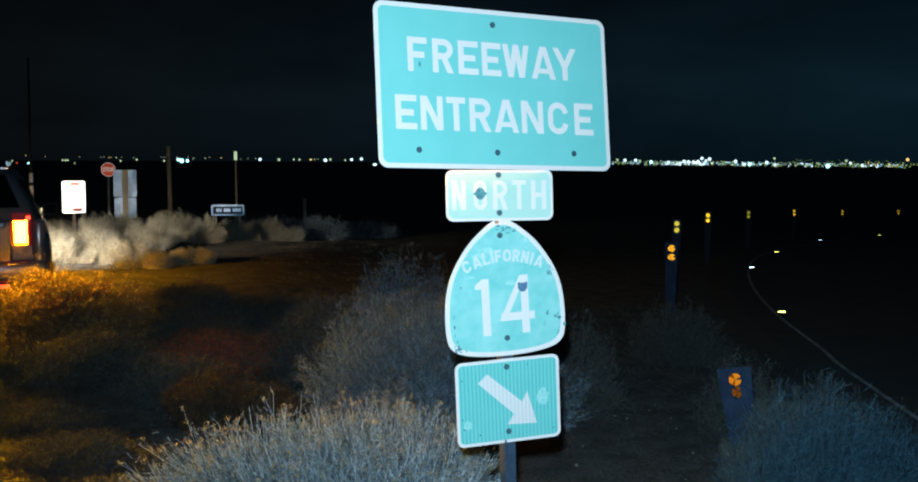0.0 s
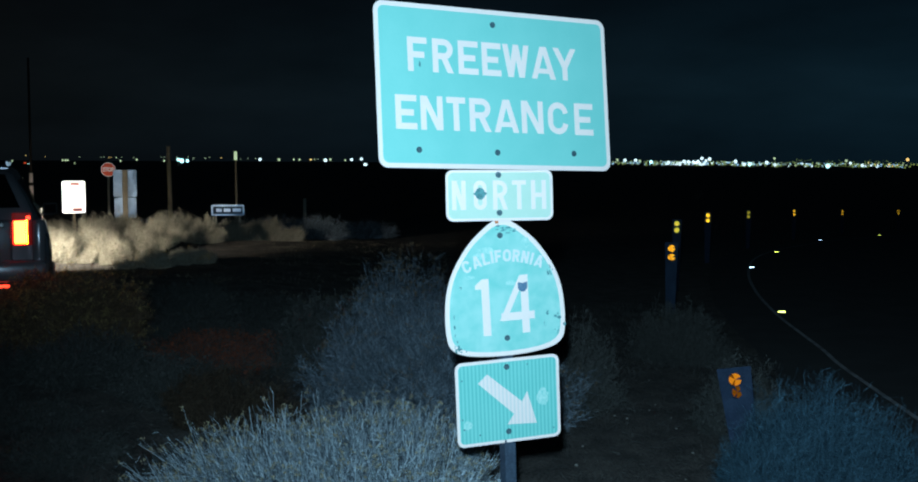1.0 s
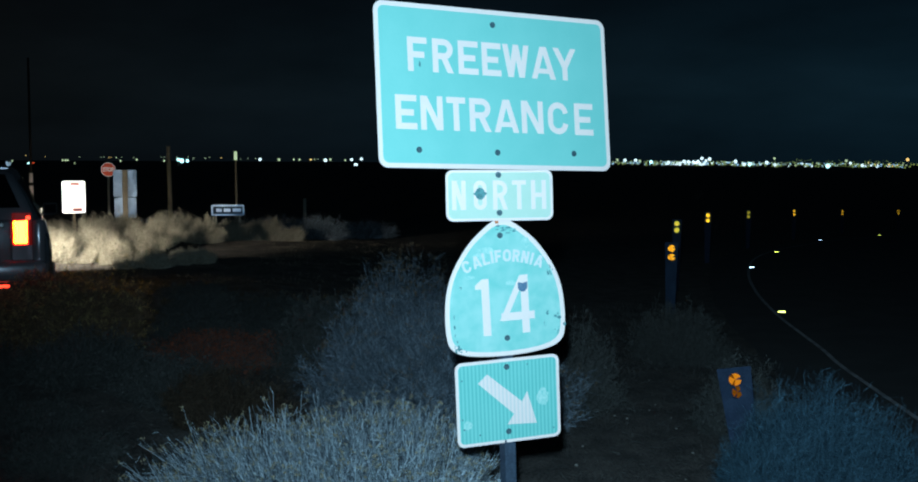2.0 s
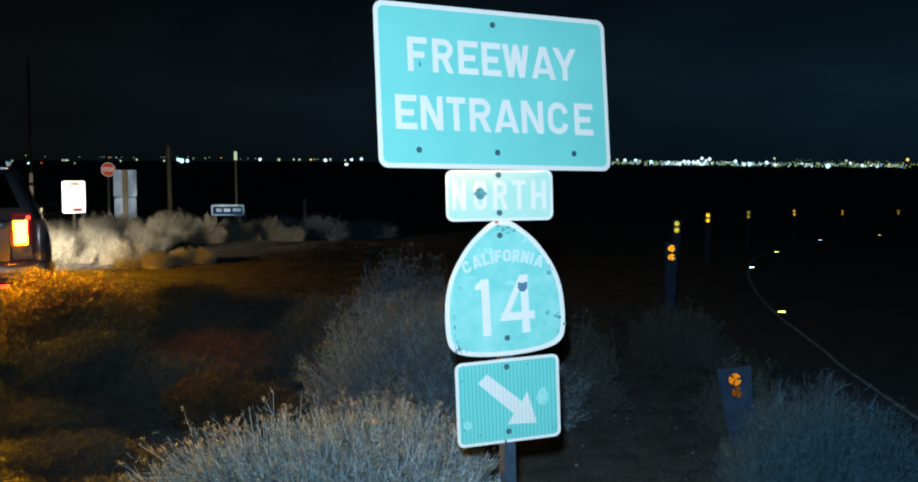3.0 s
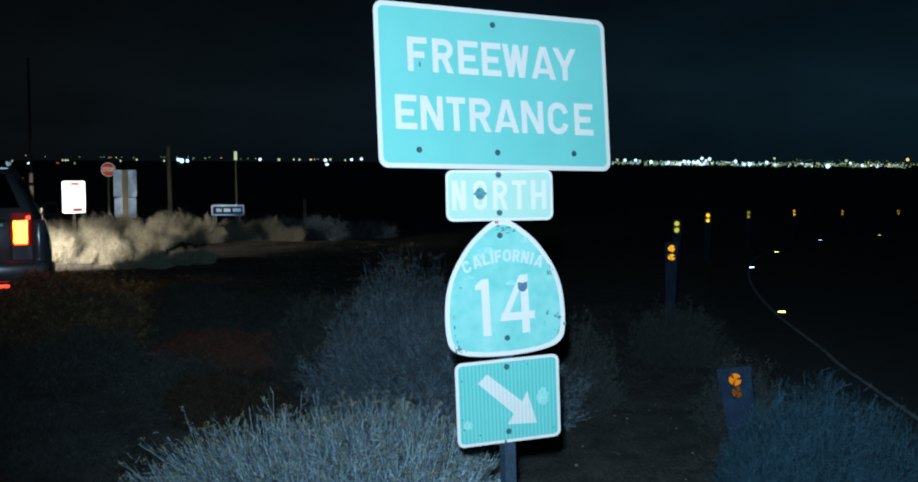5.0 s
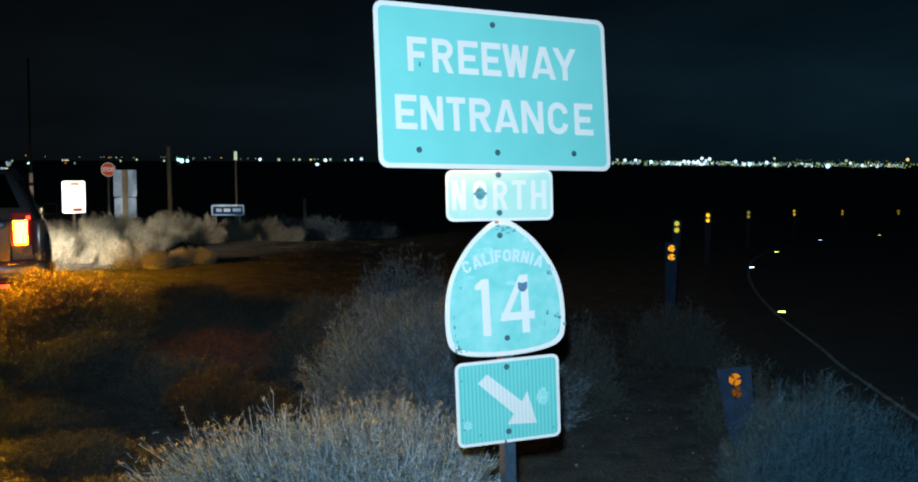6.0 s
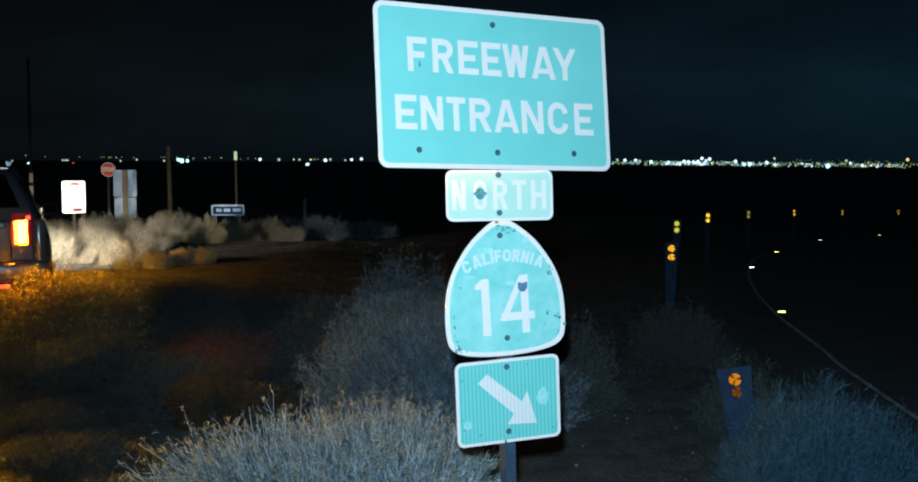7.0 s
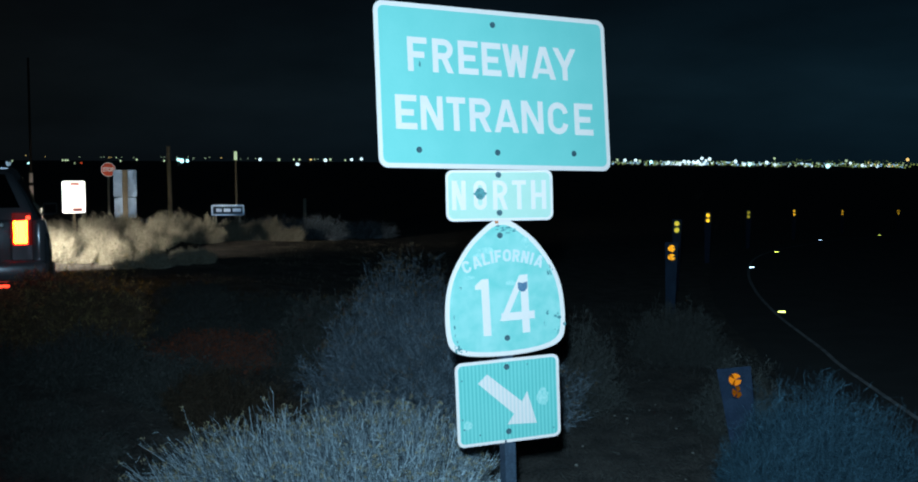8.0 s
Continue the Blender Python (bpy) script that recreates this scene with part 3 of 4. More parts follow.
shrub(-0.62, 11.2, 0.66, 1.10, 13, 1100, 7, 3, 0.0020, 0.030, mats=FALLOFF, label="grey shrub with feathery tips, coloured darker for lamp falloff", scatter=1.15, fuzzy=True)
shrub(-1.36, 10.2, 0.50, 0.84, 14, 800, 7, 3, 0.0020, 0.030, mats=SHADE_TONED, label="small grey shrub on bare dirt, coloured dark for dim light", scatter=1.15, fuzzy=True)
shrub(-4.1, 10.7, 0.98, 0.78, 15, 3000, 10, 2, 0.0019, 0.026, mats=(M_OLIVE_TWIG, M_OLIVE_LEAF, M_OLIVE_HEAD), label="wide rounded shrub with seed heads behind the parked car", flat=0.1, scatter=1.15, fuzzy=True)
shrub(-3.30, 9.2, 0.62, 0.46, 23, 1000, 7, 3, 0.0019, 0.026, mats=SHADE_TONED, label="low shrub in front of a larger one, coloured dark for dim light", scatter=1.15, fuzzy=True)
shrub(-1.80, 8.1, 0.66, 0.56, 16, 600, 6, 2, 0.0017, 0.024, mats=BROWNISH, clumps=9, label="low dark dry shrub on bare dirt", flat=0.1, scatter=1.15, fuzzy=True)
shrub(-2.45, 8.9, 0.55, 0.40, 22, 900, 7, 3, 0.0018, 0.026, mats=SHADE_TONED, label="low grey shrub on bare dirt, coloured dark for dim light", flat=0.1, scatter=1.15, fuzzy=True)
shrub(-1.30, 11.6, 0.60, 0.36, 27, 700, 6, 3, 0.0019, 0.028, mats=TAIL_GLOW, label="low shrub with leaves reddened for tail-lamp light", flat=0.1, scatter=1.15, fuzzy=True, clumps=8)
shrub(-2.40, 10.4, 0.80, 0.31, 17, 1000, 7, 3, 0.0019, 0.028, mats=TAIL_GLOW, label="low spreading shrub with leaves reddened for tail-lamp light", flat=0.1, scatter=1.15, fuzzy=True)
shrub(1.96, 5.6, 0.66, 0.92, 18, 4600, 14, 3, 0.0008, 0.014, spread=0.8, ragged=0.025, label="rabbitbrush in front of a road delineator, coloured dark blue for lamp falloff", mats=(M_DIMMED_TWIG, M_DIMMED_LEAF, M_DIMMED_TWIG), scatter=1.15, fuzzy=True, heads=0.1)
shrub(2.32, 11.0, 0.58, 0.62, 19, 900, 7, 3, 0.0020, 0.028, mats=SHADE_TONED, label="shrub at the foot of a delineator, coloured dark for dim light", scatter=1.15, fuzzy=True)
shrub(2.15, 8.0, 0.34, 0.60, 20, 700, 7, 3, 0.0018, 0.026, mats=SHADE_TONED, label="small shrub beside the ramp, coloured dark for dim light", scatter=1.15, fuzzy=True)
shrub(0.80, 8.9, 0.66, 0.80, 21, 1500, 7, 3, 0.0020, 0.028, mats=SHADE_TONED, label="dim right end of the large shrub, added as a darker-coloured shrub", scatter=1.15, fuzzy=True)

# low brush on the bare dirt in front, added in shade colours to darken it
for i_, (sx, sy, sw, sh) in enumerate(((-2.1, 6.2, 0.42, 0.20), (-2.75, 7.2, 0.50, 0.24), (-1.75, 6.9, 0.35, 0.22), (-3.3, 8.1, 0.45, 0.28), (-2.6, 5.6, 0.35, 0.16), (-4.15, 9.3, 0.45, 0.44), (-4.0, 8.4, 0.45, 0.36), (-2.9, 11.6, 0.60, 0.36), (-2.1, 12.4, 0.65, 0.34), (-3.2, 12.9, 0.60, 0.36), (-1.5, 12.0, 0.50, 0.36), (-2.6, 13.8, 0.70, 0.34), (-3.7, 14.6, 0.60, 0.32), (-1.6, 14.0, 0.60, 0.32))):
    shrub(sx, sy, sw, sh * (0.45 if sy < 8.5 else 0.75), 80 + i_, 500, 6, 3, 0.0017, 0.026, mats=SHADE_TONED, label="added low brush on bare dirt, coloured dark for shade", scatter=1.15, fuzzy=True, heads=0.1)

LIT = "dry shrub lit by car headlights, its colour made a paler cream"
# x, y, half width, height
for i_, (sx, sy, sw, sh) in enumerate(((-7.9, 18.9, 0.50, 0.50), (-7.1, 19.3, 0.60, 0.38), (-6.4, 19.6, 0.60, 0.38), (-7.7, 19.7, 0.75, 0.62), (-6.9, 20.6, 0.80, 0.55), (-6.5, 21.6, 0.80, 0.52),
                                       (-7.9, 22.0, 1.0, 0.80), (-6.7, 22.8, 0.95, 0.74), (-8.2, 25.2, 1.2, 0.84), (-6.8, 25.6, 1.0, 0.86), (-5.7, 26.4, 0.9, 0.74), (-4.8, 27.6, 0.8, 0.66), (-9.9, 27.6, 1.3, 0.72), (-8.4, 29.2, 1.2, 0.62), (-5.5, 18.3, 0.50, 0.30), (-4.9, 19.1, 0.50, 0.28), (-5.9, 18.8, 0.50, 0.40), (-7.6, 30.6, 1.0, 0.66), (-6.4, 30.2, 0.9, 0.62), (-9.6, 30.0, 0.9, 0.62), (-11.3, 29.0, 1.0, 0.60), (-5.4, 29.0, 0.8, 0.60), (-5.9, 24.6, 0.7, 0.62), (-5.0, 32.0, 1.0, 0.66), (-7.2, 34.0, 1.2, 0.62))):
    shrub(sx, sy, sw, sh * (1.06 if sy > 22 else 1.12), 40 + i_, 700, 7, 4, 0.0034, 0.036, mats=HEADLIT, label=LIT, heads=0.0, scatter=1.2, fuzzy=True, clumps=9 + i_ % 4, spread=1.3, ragged=0.03)
DIM = "grey-brown shrub coloured darker for the edge of the headlight beam"
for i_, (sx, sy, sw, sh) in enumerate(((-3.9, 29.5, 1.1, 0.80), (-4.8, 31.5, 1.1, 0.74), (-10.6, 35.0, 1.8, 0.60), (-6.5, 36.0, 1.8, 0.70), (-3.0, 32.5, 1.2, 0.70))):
    shrub(sx, sy, sw, sh, 60 + i_, 600, 6, 4, 0.0040, 0.042, mats=FALLOFF, label=DIM, heads=0.0, scatter=1.2, fuzzy=True, clumps=11, spread=1.3)

# pebbles and dry grass
rng = np.random.default_rng(5)
sv, sf = [], []
for _ in range(420):
    px_, py_ = rng.uniform(-3.5, 3.0), rng.uniform(3.6, 12.0)
    if px_ > np.interp(py_, CY, CX) - 0.5:
        continue
    r_ = rng.uniform(0.004, 0.014)
    z_ = ground_z(px_, py_)
    k0 = len(sv)
    for a_ in range(5):
        an = a_ * 1.2566 + rng.uniform(-0.3, 0.3)
        sv.append((px_ + r_ * math.cos(an), py_ + r_ * math.sin(an) * 0.8, z_ - 0.004))
    for a_ in range(5):
        an = a_ * 1.2566 + rng.uniform(-0.3, 0.3)
        sv.append((px_ + r_ * 0.7 * math.cos(an), py_ + r_ * 0.6 * math.sin(an), z_ + r_ * rng.uniform(0.5, 0.9)))
    sf.append((k0 + 5, k0 + 6, k0 + 7, k0 + 8, k0 + 9))
    for a_ in range(5):
        sf.append((k0 + a_, k0 + (a_ + 1) % 5, k0 + 5 + (a_ + 1) % 5, k0 + 5 + a_))
tagged(part_np("gravel", sv, sf, M_STONE), "scattered small pale stones on the dirt", "gravel", kind="stuff")
ng = 9000
cl = np.stack([rng.uniform(-4.5, 3.2, 500), rng.uniform(4.5, 15.0, 500)], 1)
gc = cl[rng.integers(0, 500, ng)] + rng.normal(0, 0.07, (ng, 2))
gc = gc[gc[:, 0] < np.interp(gc[:, 1], CY, CX) - 0.6]
gz = np.array([ground_z(a, b) for a, b in gc])
C3 = np.column_stack([gc, gz - 0.01])
D3 = rng.normal(0, 0.45, (len(gc), 3)) + [0, 0, 1.0]
D3 /= np.linalg.norm(D3, axis=1, keepdims=True)
GV, GF = slivers(C3, D3, rng.uniform(0.04, 0.16, len(gc)), np.full(len(gc), 0.0018), rng)
tagged(part_np("dry_grass", GV.tolist(), GF.tolist(), M_LITTER), "sparse short dry grass on the dirt", "grass", kind="stuff")

ng = 26000
lx = np.column_stack([rng.uniform(-4.6, 3.2, ng), rng.uniform(4.4, 13.0, ng)])
lx = lx[lx[:, 0] < np.interp(lx[:, 1], CY, CX) - 0.6]
lz = np.array([ground_z(a, b) for a, b in lx])
D3 = rng.normal(0, 1.0, (len(lx), 3)) * [1, 1, 0.35] + [0, 0, 0.12]
D3 /= np.linalg.norm(D3, axis=1, keepdims=True)
LV_, LF_ = slivers(np.column_stack([lx, lz + 0.012]), D3, rng.uniform(0.03, 0.12, len(lx)), rng.uniform(0.0010, 0.0030, len(lx)), rng)
tagged(part_np("twig_litter", LV_.tolist(), LF_.tolist(), M_LITTER), "fallen dry twigs and leaves strewn on the dirt", "litter", kind="stuff")
ng = 9000
cl = np.stack([rng.uniform(-8.0, 1.0, 420), rng.uniform(14.0, 30.0, 420)], 1)
gc = cl[rng.integers(0, 420, ng)] + rng.normal(0, 0.16, (ng, 2))
gz = np.array([ground_z(a, b) for a, b in gc])
D3 = rng.normal(0, 0.5, (ng, 3)) + [0, 0, 1.0]
D3 /= np.linalg.norm(D3, axis=1, keepdims=True)
GV, GF = slivers(np.column_stack([gc, gz - 0.01]), D3, rng.uniform(0.03, 0.08, ng), np.full(ng, 0.0022), rng)
tagged(part_np("dry_grass", GV.tolist(), GF.tolist(), M_STRAW), "tufts of taller dry grass on the open dirt", "grass", kind="stuff")

# ---- the freeway entrance sign ----
SIGN_BASE = Vector((0.268, 5.06, 0.0))


def plate_pose(x, y, z, yaw, lean, tilt):
    m = Matrix.Translation(Vector((x, y, z)) - SIGN_BASE)
    return m @ Matrix.Rotation(yaw, 4, "Z") @ Matrix.Rotation(tilt, 4, "X") @ Matrix.Rotation(lean, 4, "Y")


def bolt(x, z, y, parent, r=0.011):
    bm = tube((x, y + 0.002, z), (x, y - 0.005, z), r, r * 0.85, 8)
    add_tube(bm, (x, y + 0.002, z), (x, y - 0.0015, z), r * 1.35, r * 1.3, 12)
    return part("bolt", bm, M_BOLT, parent, "weathered dark bolt")


def blotch(name, x, z, y, w, h, material, parent, seed, n=13, label=""):
    rnd = random.Random(seed)
    pts = []
    for i in range(n):
        a = 2 * math.pi * i / n
        k = rnd.uniform(0.7, 1.0)
        pts.append((x + w / 2 * k * math.cos(a), z + h / 2 * k * math.sin(a)))
    return part(name, slab(pts, y - 0.0003, y), material, parent, label)


def road_sign():
    ob = empty("road_sign", Matrix.Translation(SIGN_BASE))
    lean = Matrix.Rotation(radians(-2.1), 4, "Y") @ Matrix.Rotation(radians(28), 4, "Z")
    bm = bmesh.new()
    add_box(bm, 0, 0, 1.22, 0.060, 0.060, 2.64, lean, 0.004)
    part("post", bm, M_STEEL_POST, ob, "square painted post, slightly leaning")
    # freeway entrance plate
    pl = part("entrance_plate", slab(rounded(1.240, 0.754, 0.045), 0.0, 0.003), M_SIGN_W, ob, "white-bordered green plate reading FREEWAY ENTRANCE")
    pl.matrix_basis = plate_pose(0.1802, 5.0, 2.433, 0.4714, 0.0141, -0.1317)
    part("face", slab(rounded(1.196, 0.710, 0.028), -0.0007, 0.001), M_SIGN_G, pl)
    for ch, x0, x1 in zip("FREEWAY", (-0.461, -0.336, -0.204, -0.080, 0.032, 0.189, 0.313), (-0.363, -0.231, -0.100, 0.022, 0.176, 0.323, 0.442)):
        highway_letter(ch, x0, x1, 0.064, 0.221, -0.0009, 0.0285, M_SIGN_W, pl)
    for ch, x0, x1 in zip("ENTRANCE", (-0.531, -0.407, -0.275, -0.157, -0.027, 0.121, 0.268, 0.419), (-0.426, -0.295, -0.178, -0.046, 0.104, 0.241, 0.382, 0.527)):
        highway_letter(ch, x0, x1, -0.202, -0.046, -0.0009, 0.0285, M_SIGN_W, pl)
    for x, z in ((-0.015, 0.307), (-0.017, -0.298), (-0.421, -0.294), (0.407, -0.294)):
        bolt(x, z, -0.0007, pl)
    blotch("scuff", -0.402, 0.098, -0.0017, 0.012, 0.030, M_GRIME, pl, 3)
    # north plate
    pl = part("north_plate", slab(rounded(0.529, 0.242, 0.035), 0.0, 0.003), M_SIGN_W, ob, "faded pale green plate reading NORTH")
    pl.matrix_basis = plate_pose(0.1935, 5.003, 1.9363, 0.2518, -0.0073, -0.0883)
    part("face", slab(rounded(0.503, 0.216, 0.025), -0.0007, 0.001), M_SIGN_N, pl)
    for ch, x0, x1 in zip("NORTH", (-0.236, -0.130, -0.035, 0.060, 0.155), (-0.168, -0.066, 0.037, 0.130, 0.230)):
        highway_letter(ch, x0, x1, -0.068, 0.071, -0.0009, 0.0215, M_SIGN_W, pl)
    bolt(-0.006, 0.097, -0.0007, pl), bolt(-0.005, -0.083, -0.0007, pl)
    dent = [(-0.098 + 0.024 * k * math.cos(a), 0.008 + 0.028 * k * math.sin(a)) for a, k in ((radians(20 * i), 1.45 if i in (0, 9) else 1.0) for i in range(18))]
    part("dent", slab(dent, -0.0024, -0.0016), M_GRIME, pl, "dark dent with flaked paint")
    part("glint_patch", slab([(-0.030, -0.121), (-0.012, -0.121), (-0.010, -0.132), (-0.026, -0.134)], -0.001, 0.002), M_ORANGE_GLINT, pl, "small orange patch painted for a reflection")
    # route shield
    half = [(0.0, 0.338), (0.050, 0.325), (0.108, 0.284), (0.168, 0.228), (0.226, 0.150), (0.268, 0.070), (0.292, -0.015), (0.301, -0.100), (0.301, -0.180),
            (0.292, -0.240), (0.272, -0.270), (0.240, -0.290), (0.180, -0.306), (0.090, -0.316)]

    ends = [(-0.050, 0.325)] + half + [(0.0, -0.319)]
    fine = []
    for p0, p1, p2, p3 in zip(ends, ends[1:], ends[2:], ends[3:]):
        for t in (0.0, 0.25, 0.5, 0.75):
            fine.append(tuple(0.5 * (2 * b + (c - a) * t + (2 * a - 5 * b + 4 * c - d) * t * t + (3 * b - a - 3 * c + d) * t ** 3) for a, b, c, d in zip(p0, p1, p2, p3)))
    half = fine + [half[-1]]

    def spade(k, drop=0.0):
        pts = [(x * k, z * k + drop) for x, z in half]
        return pts + [(0.0, -0.319 * k + drop)] + [(-x, z) for x, z in pts[:0:-1]]

    pl = part("route_shield", slab(spade(1.0), 0.0, 0.003), M_SIGN_W, ob, "green spade-shaped route shield with worn edges reading CALIFORNIA 14")
    pl.matrix_basis = plate_pose(0.2190, 5.012, 1.4852, 0.28, -0.055, -0.03)
    part("face", slab(spade(0.925, -0.002), -0.0007, 0.001), M_SHIELD, pl)
    width = {"C": 0.042, "A": 0.044, "L": 0.034, "I": 0.014, "F": 0.033, "O": 0.041, "R": 0.037, "N": 0.038}
    word, gap = "CALIFORNIA", 0.0075
    total = sum(width[ch] for ch in word) + gap * (len(word) - 1)
    at = -total / 2
    for ch in word:
        wd = width[ch]
        cx = at + wd / 2
        at += wd + gap
        u = cx / 0.197
        lt = highway_letter(ch, -wd / 2, wd / 2, -0.029, 0.029, -0.0012, 0.0122, M_FADED, pl)
        lt.matrix_basis = Matrix.Translation((cx, 0, 0.163 - 0.046 * u * u)) @ Matrix.Rotation(0.42 * u, 4, "Y")
    part("numeral", slab([(-0.147, 0.030), (-0.112, 0.058), (-0.078, 0.058), (-0.078, -0.215), (-0.117, -0.215), (-0.117, 0.010), (-0.147, 0.010)], -0.0016, -0.0009), M_SIGN_W, pl, "white numeral 1")
    highway_letter("4", -0.032, 0.146, -0.216, 0.064, -0.0009, 0.038, M_SIGN_W, pl, "numeral")
    bolt(-0.009, 0.261, -0.0007, pl), bolt(0.001, -0.234, -0.0007, pl)
    rnd = random.Random(4)
    part("sticker", slab([(0.068, 0.030), (0.092, 0.024), (0.117, 0.030), (0.114, -0.002), (0.100, -0.017), (0.080, -0.016), (0.067, 0.0)], -0.0024, -0.0020), M_STICKER, pl, "small dark blue torn sticker")
    for i, (x, z, w, h) in enumerate(((0.0, 0.290, 0.095, 0.034), (0.035, 0.283, 0.07, 0.026), (0.255, -0.160, 0.060, 0.060), (-0.258, -0.235, 0.036, 0.100), (-0.240, -0.265, 0.05, 0.03), (0.232, 0.075, 0.024, 0.060), (-0.215, 0.020, 0.012, 0.02),
                                       (0.262, -0.22, 0.02, 0.03), (0.196, -0.182, 0.012, 0.014), (0.2, 0.13, 0.014, 0.012))):
        for j in range(9):
            blotch("scuff", x + rnd.gauss(0, 0.36) * w, z + rnd.gauss(0, 0.36) * h, -0.0010 - 0.0001 * j, w * rnd.uniform(0.10, 0.36), h * rnd.uniform(0.10, 0.36), M_GRIME, pl, 20 + 17 * i + j, 9)
    for i, (x, z, w, h) in enumerate(((-0.085, 0.192, 0.105, 0.040), (-0.115, 0.168, 0.08, 0.035), (-0.17, 0.07, 0.06, 0.020), (0.03, 0.03, 0.06, 0.03), (0.12, 0.22, 0.05, 0.06))):
        blotch("worn_patch", x, z, -0.0008, w, h, M_PALE, pl, 90 + i, 17)
    # arrow plate
    pl = part("arrow_plate", slab(rounded(0.526, 0.414, 0.034), 0.0, 0.003), M_SIGN_W, ob, "ribbed green plate with a white arrow pointing down")
    pl.matrix_basis = plate_pose(0.2439, 5.02, 0.9445, 0.2766, -0.0549, 0.0272)
    part("face", slab(rounded(0.496, 0.384, 0.022), -0.0007, 0.001), M_SIGN_R, pl)
    part("arrow", slab([(-0.152, 0.099), (-0.104, 0.140), (0.068, -0.012), (0.095, 0.037), (0.140, -0.126), (-0.010, -0.117), (0.024, -0.068)], -0.0017, -0.0008), M_ARROW, pl, "white arrow with fine ribs")
    bolt(-0.005, 0.167, -0.0007, pl), bolt(-0.005, -0.152, -0.0007, pl)
    for i, (x, z) in enumerate(((-0.235, -0.07), (-0.228, -0.12), (-0.232, 0.12), (0.226, -0.16), (-0.15, -0.155), (0.10, 0.17))):
        blotch("scuff", x, z, -0.0010, 0.012, 0.009, M_GRIME, pl, 300 + i, 9)
    blotch("worn_patch", 0.175, 0.0, -0.0008, 0.07, 0.10, M_PALE, pl, 55, 17)
    blotch("worn_patch", -0.21, -0.10, -0.0008, 0.05, 0.05, M_PALE, pl, 56, 17)
    return tagged(ob, "green and white freeway entrance sign on a leaning post", "road sign")


road_sign()

# ---- ramp delineators and road markers ----


def facing(p):
    """The turn that points -Y halfway between the lamp and the lens."""
    p = Vector(p)
    d = ((VIDEO_LIGHT - p).normalized() + (Vector(EYE) - p).normalized()).normalized()
    return d.to_track_quat("-Y", "Z").to_matrix().to_4x4()


def reflector(r, parent, at, turn, wedges, glow):
    bm = bmesh.new()
    c = bm.verts.new((0, -0.004, 0))
    for k in range(12):
        a0, a1 = 2 * math.pi * k / 12, 2 * math.pi * (k + 1) / 12
        tilt = wedges * (1 if k % 4 == 0 else 0)
        v0 = bm.verts.new((r * math.cos(a0), -0.004 + tilt * r * math.cos(a0), r * math.sin(a0)))
        v1 = bm.verts.new((r * math.cos(a1), -0.004 + tilt * r * math.cos(a1), r * math.sin(a1)))
        bm.faces.new((c, v0, v1))
    ring = tube((0, 0.006, 0), (0, -0.002, 0), r * 1.15, r * 1.08, 16)
    ob = part("reflector", bm, glow, parent, "round amber reflector")
    ob.matrix_basis = Matrix.Translation(at) @ turn
    rim = part("rim", ring, M_PANEL, ob)
    return ob


def delineator(x, y, ztop, w=0.15, wedges=0.0, r=0.042, gap=0.085):
    zb = ground_z(x, y)
    ob = empty("road_delineator", Matrix.Translation((x, y, zb)))
    turn = facing((x, y, ztop))
    yaw = math.atan2(-x, y)
    h = ztop - zb
    m = Matrix.Rotation(yaw * 0.9, 4, "Z") @ Matrix.Rotation(radians(-9 if wedges > 0.4 else 0), 4, "Y")
    bm = slab([(-w / 2, h + 0.07), (w / 2, h + 0.07), (w / 2 * 0.55, -0.1), (-w / 2 * 0.55, -0.1)], 0.0, 0.006)
    bmesh.ops.transform(bm, matrix=m, verts=bm.verts[:])
    part("panel", bm, M_PANEL, ob, "grey tapered flexible panel")
    for dz in (0.0, -gap):
        reflector(r, ob, m @ Vector((0, -0.012, h + dz)), turn @ Matrix.Rotation(radians(38 if wedges > 0.4 and dz else 0), 4, "Z"), wedges, M_AMBER_DULL if wedges > 0.4 else M_AMBER_YELLOW if 16 < y < 18 or 26 < y < 28 else M_AMBER_REFL if y < 20 else M_AMBER_FAR)
    return tagged(ob, "grey delineator post with two round amber reflectors", "delineator", "delineators along the ramp")


for dx_, dy_, dz_, wg_ in ((1.78, 6.2, 0.812, 0.9), (2.53, 12.5, 1.07, 0.3), (3.52, 17.0, 1.10, 0.0), (5.2, 22.0, 0.98, 0.0), (7.56, 27.5, 0.78, 0.0), (10.5, 33.0, 0.57, 0.0), (13.83, 38.0, 0.34, 0.0), (17.94, 43.0, 0.14, 0.0)):
    delineator(dx_, dy_, dz_, 0.20 if dy_ < 8 else 0.155, wg_, 0.037 if dy_ < 8 else 0.042, 0.074 if dy_ < 8 else 0.105)


def road_marker(x, y, material, label):
    z = base_z(y) + 0.045
    ob = empty("road_marker", Matrix.Translation((x, y, z)))
    turn = facing((x, y, z + 0.02))
    bm = slab([(-0.055, 0.0), (0.055, 0.0), (0.045, 0.026), (-0.045, 0.026)], 0.0, 0.09)
    yaw = Matrix.Rotation(math.atan2(-x, y), 4, "Z")
    bmesh.ops.transform(bm, matrix=yaw, verts=bm.verts[:])
    part("body", bm, M_CERAMIC, ob)
    lens = part("lens", slab(rounded(0.094, 0.022, 0.006, 3), -0.004, 0.0), material, ob, label)
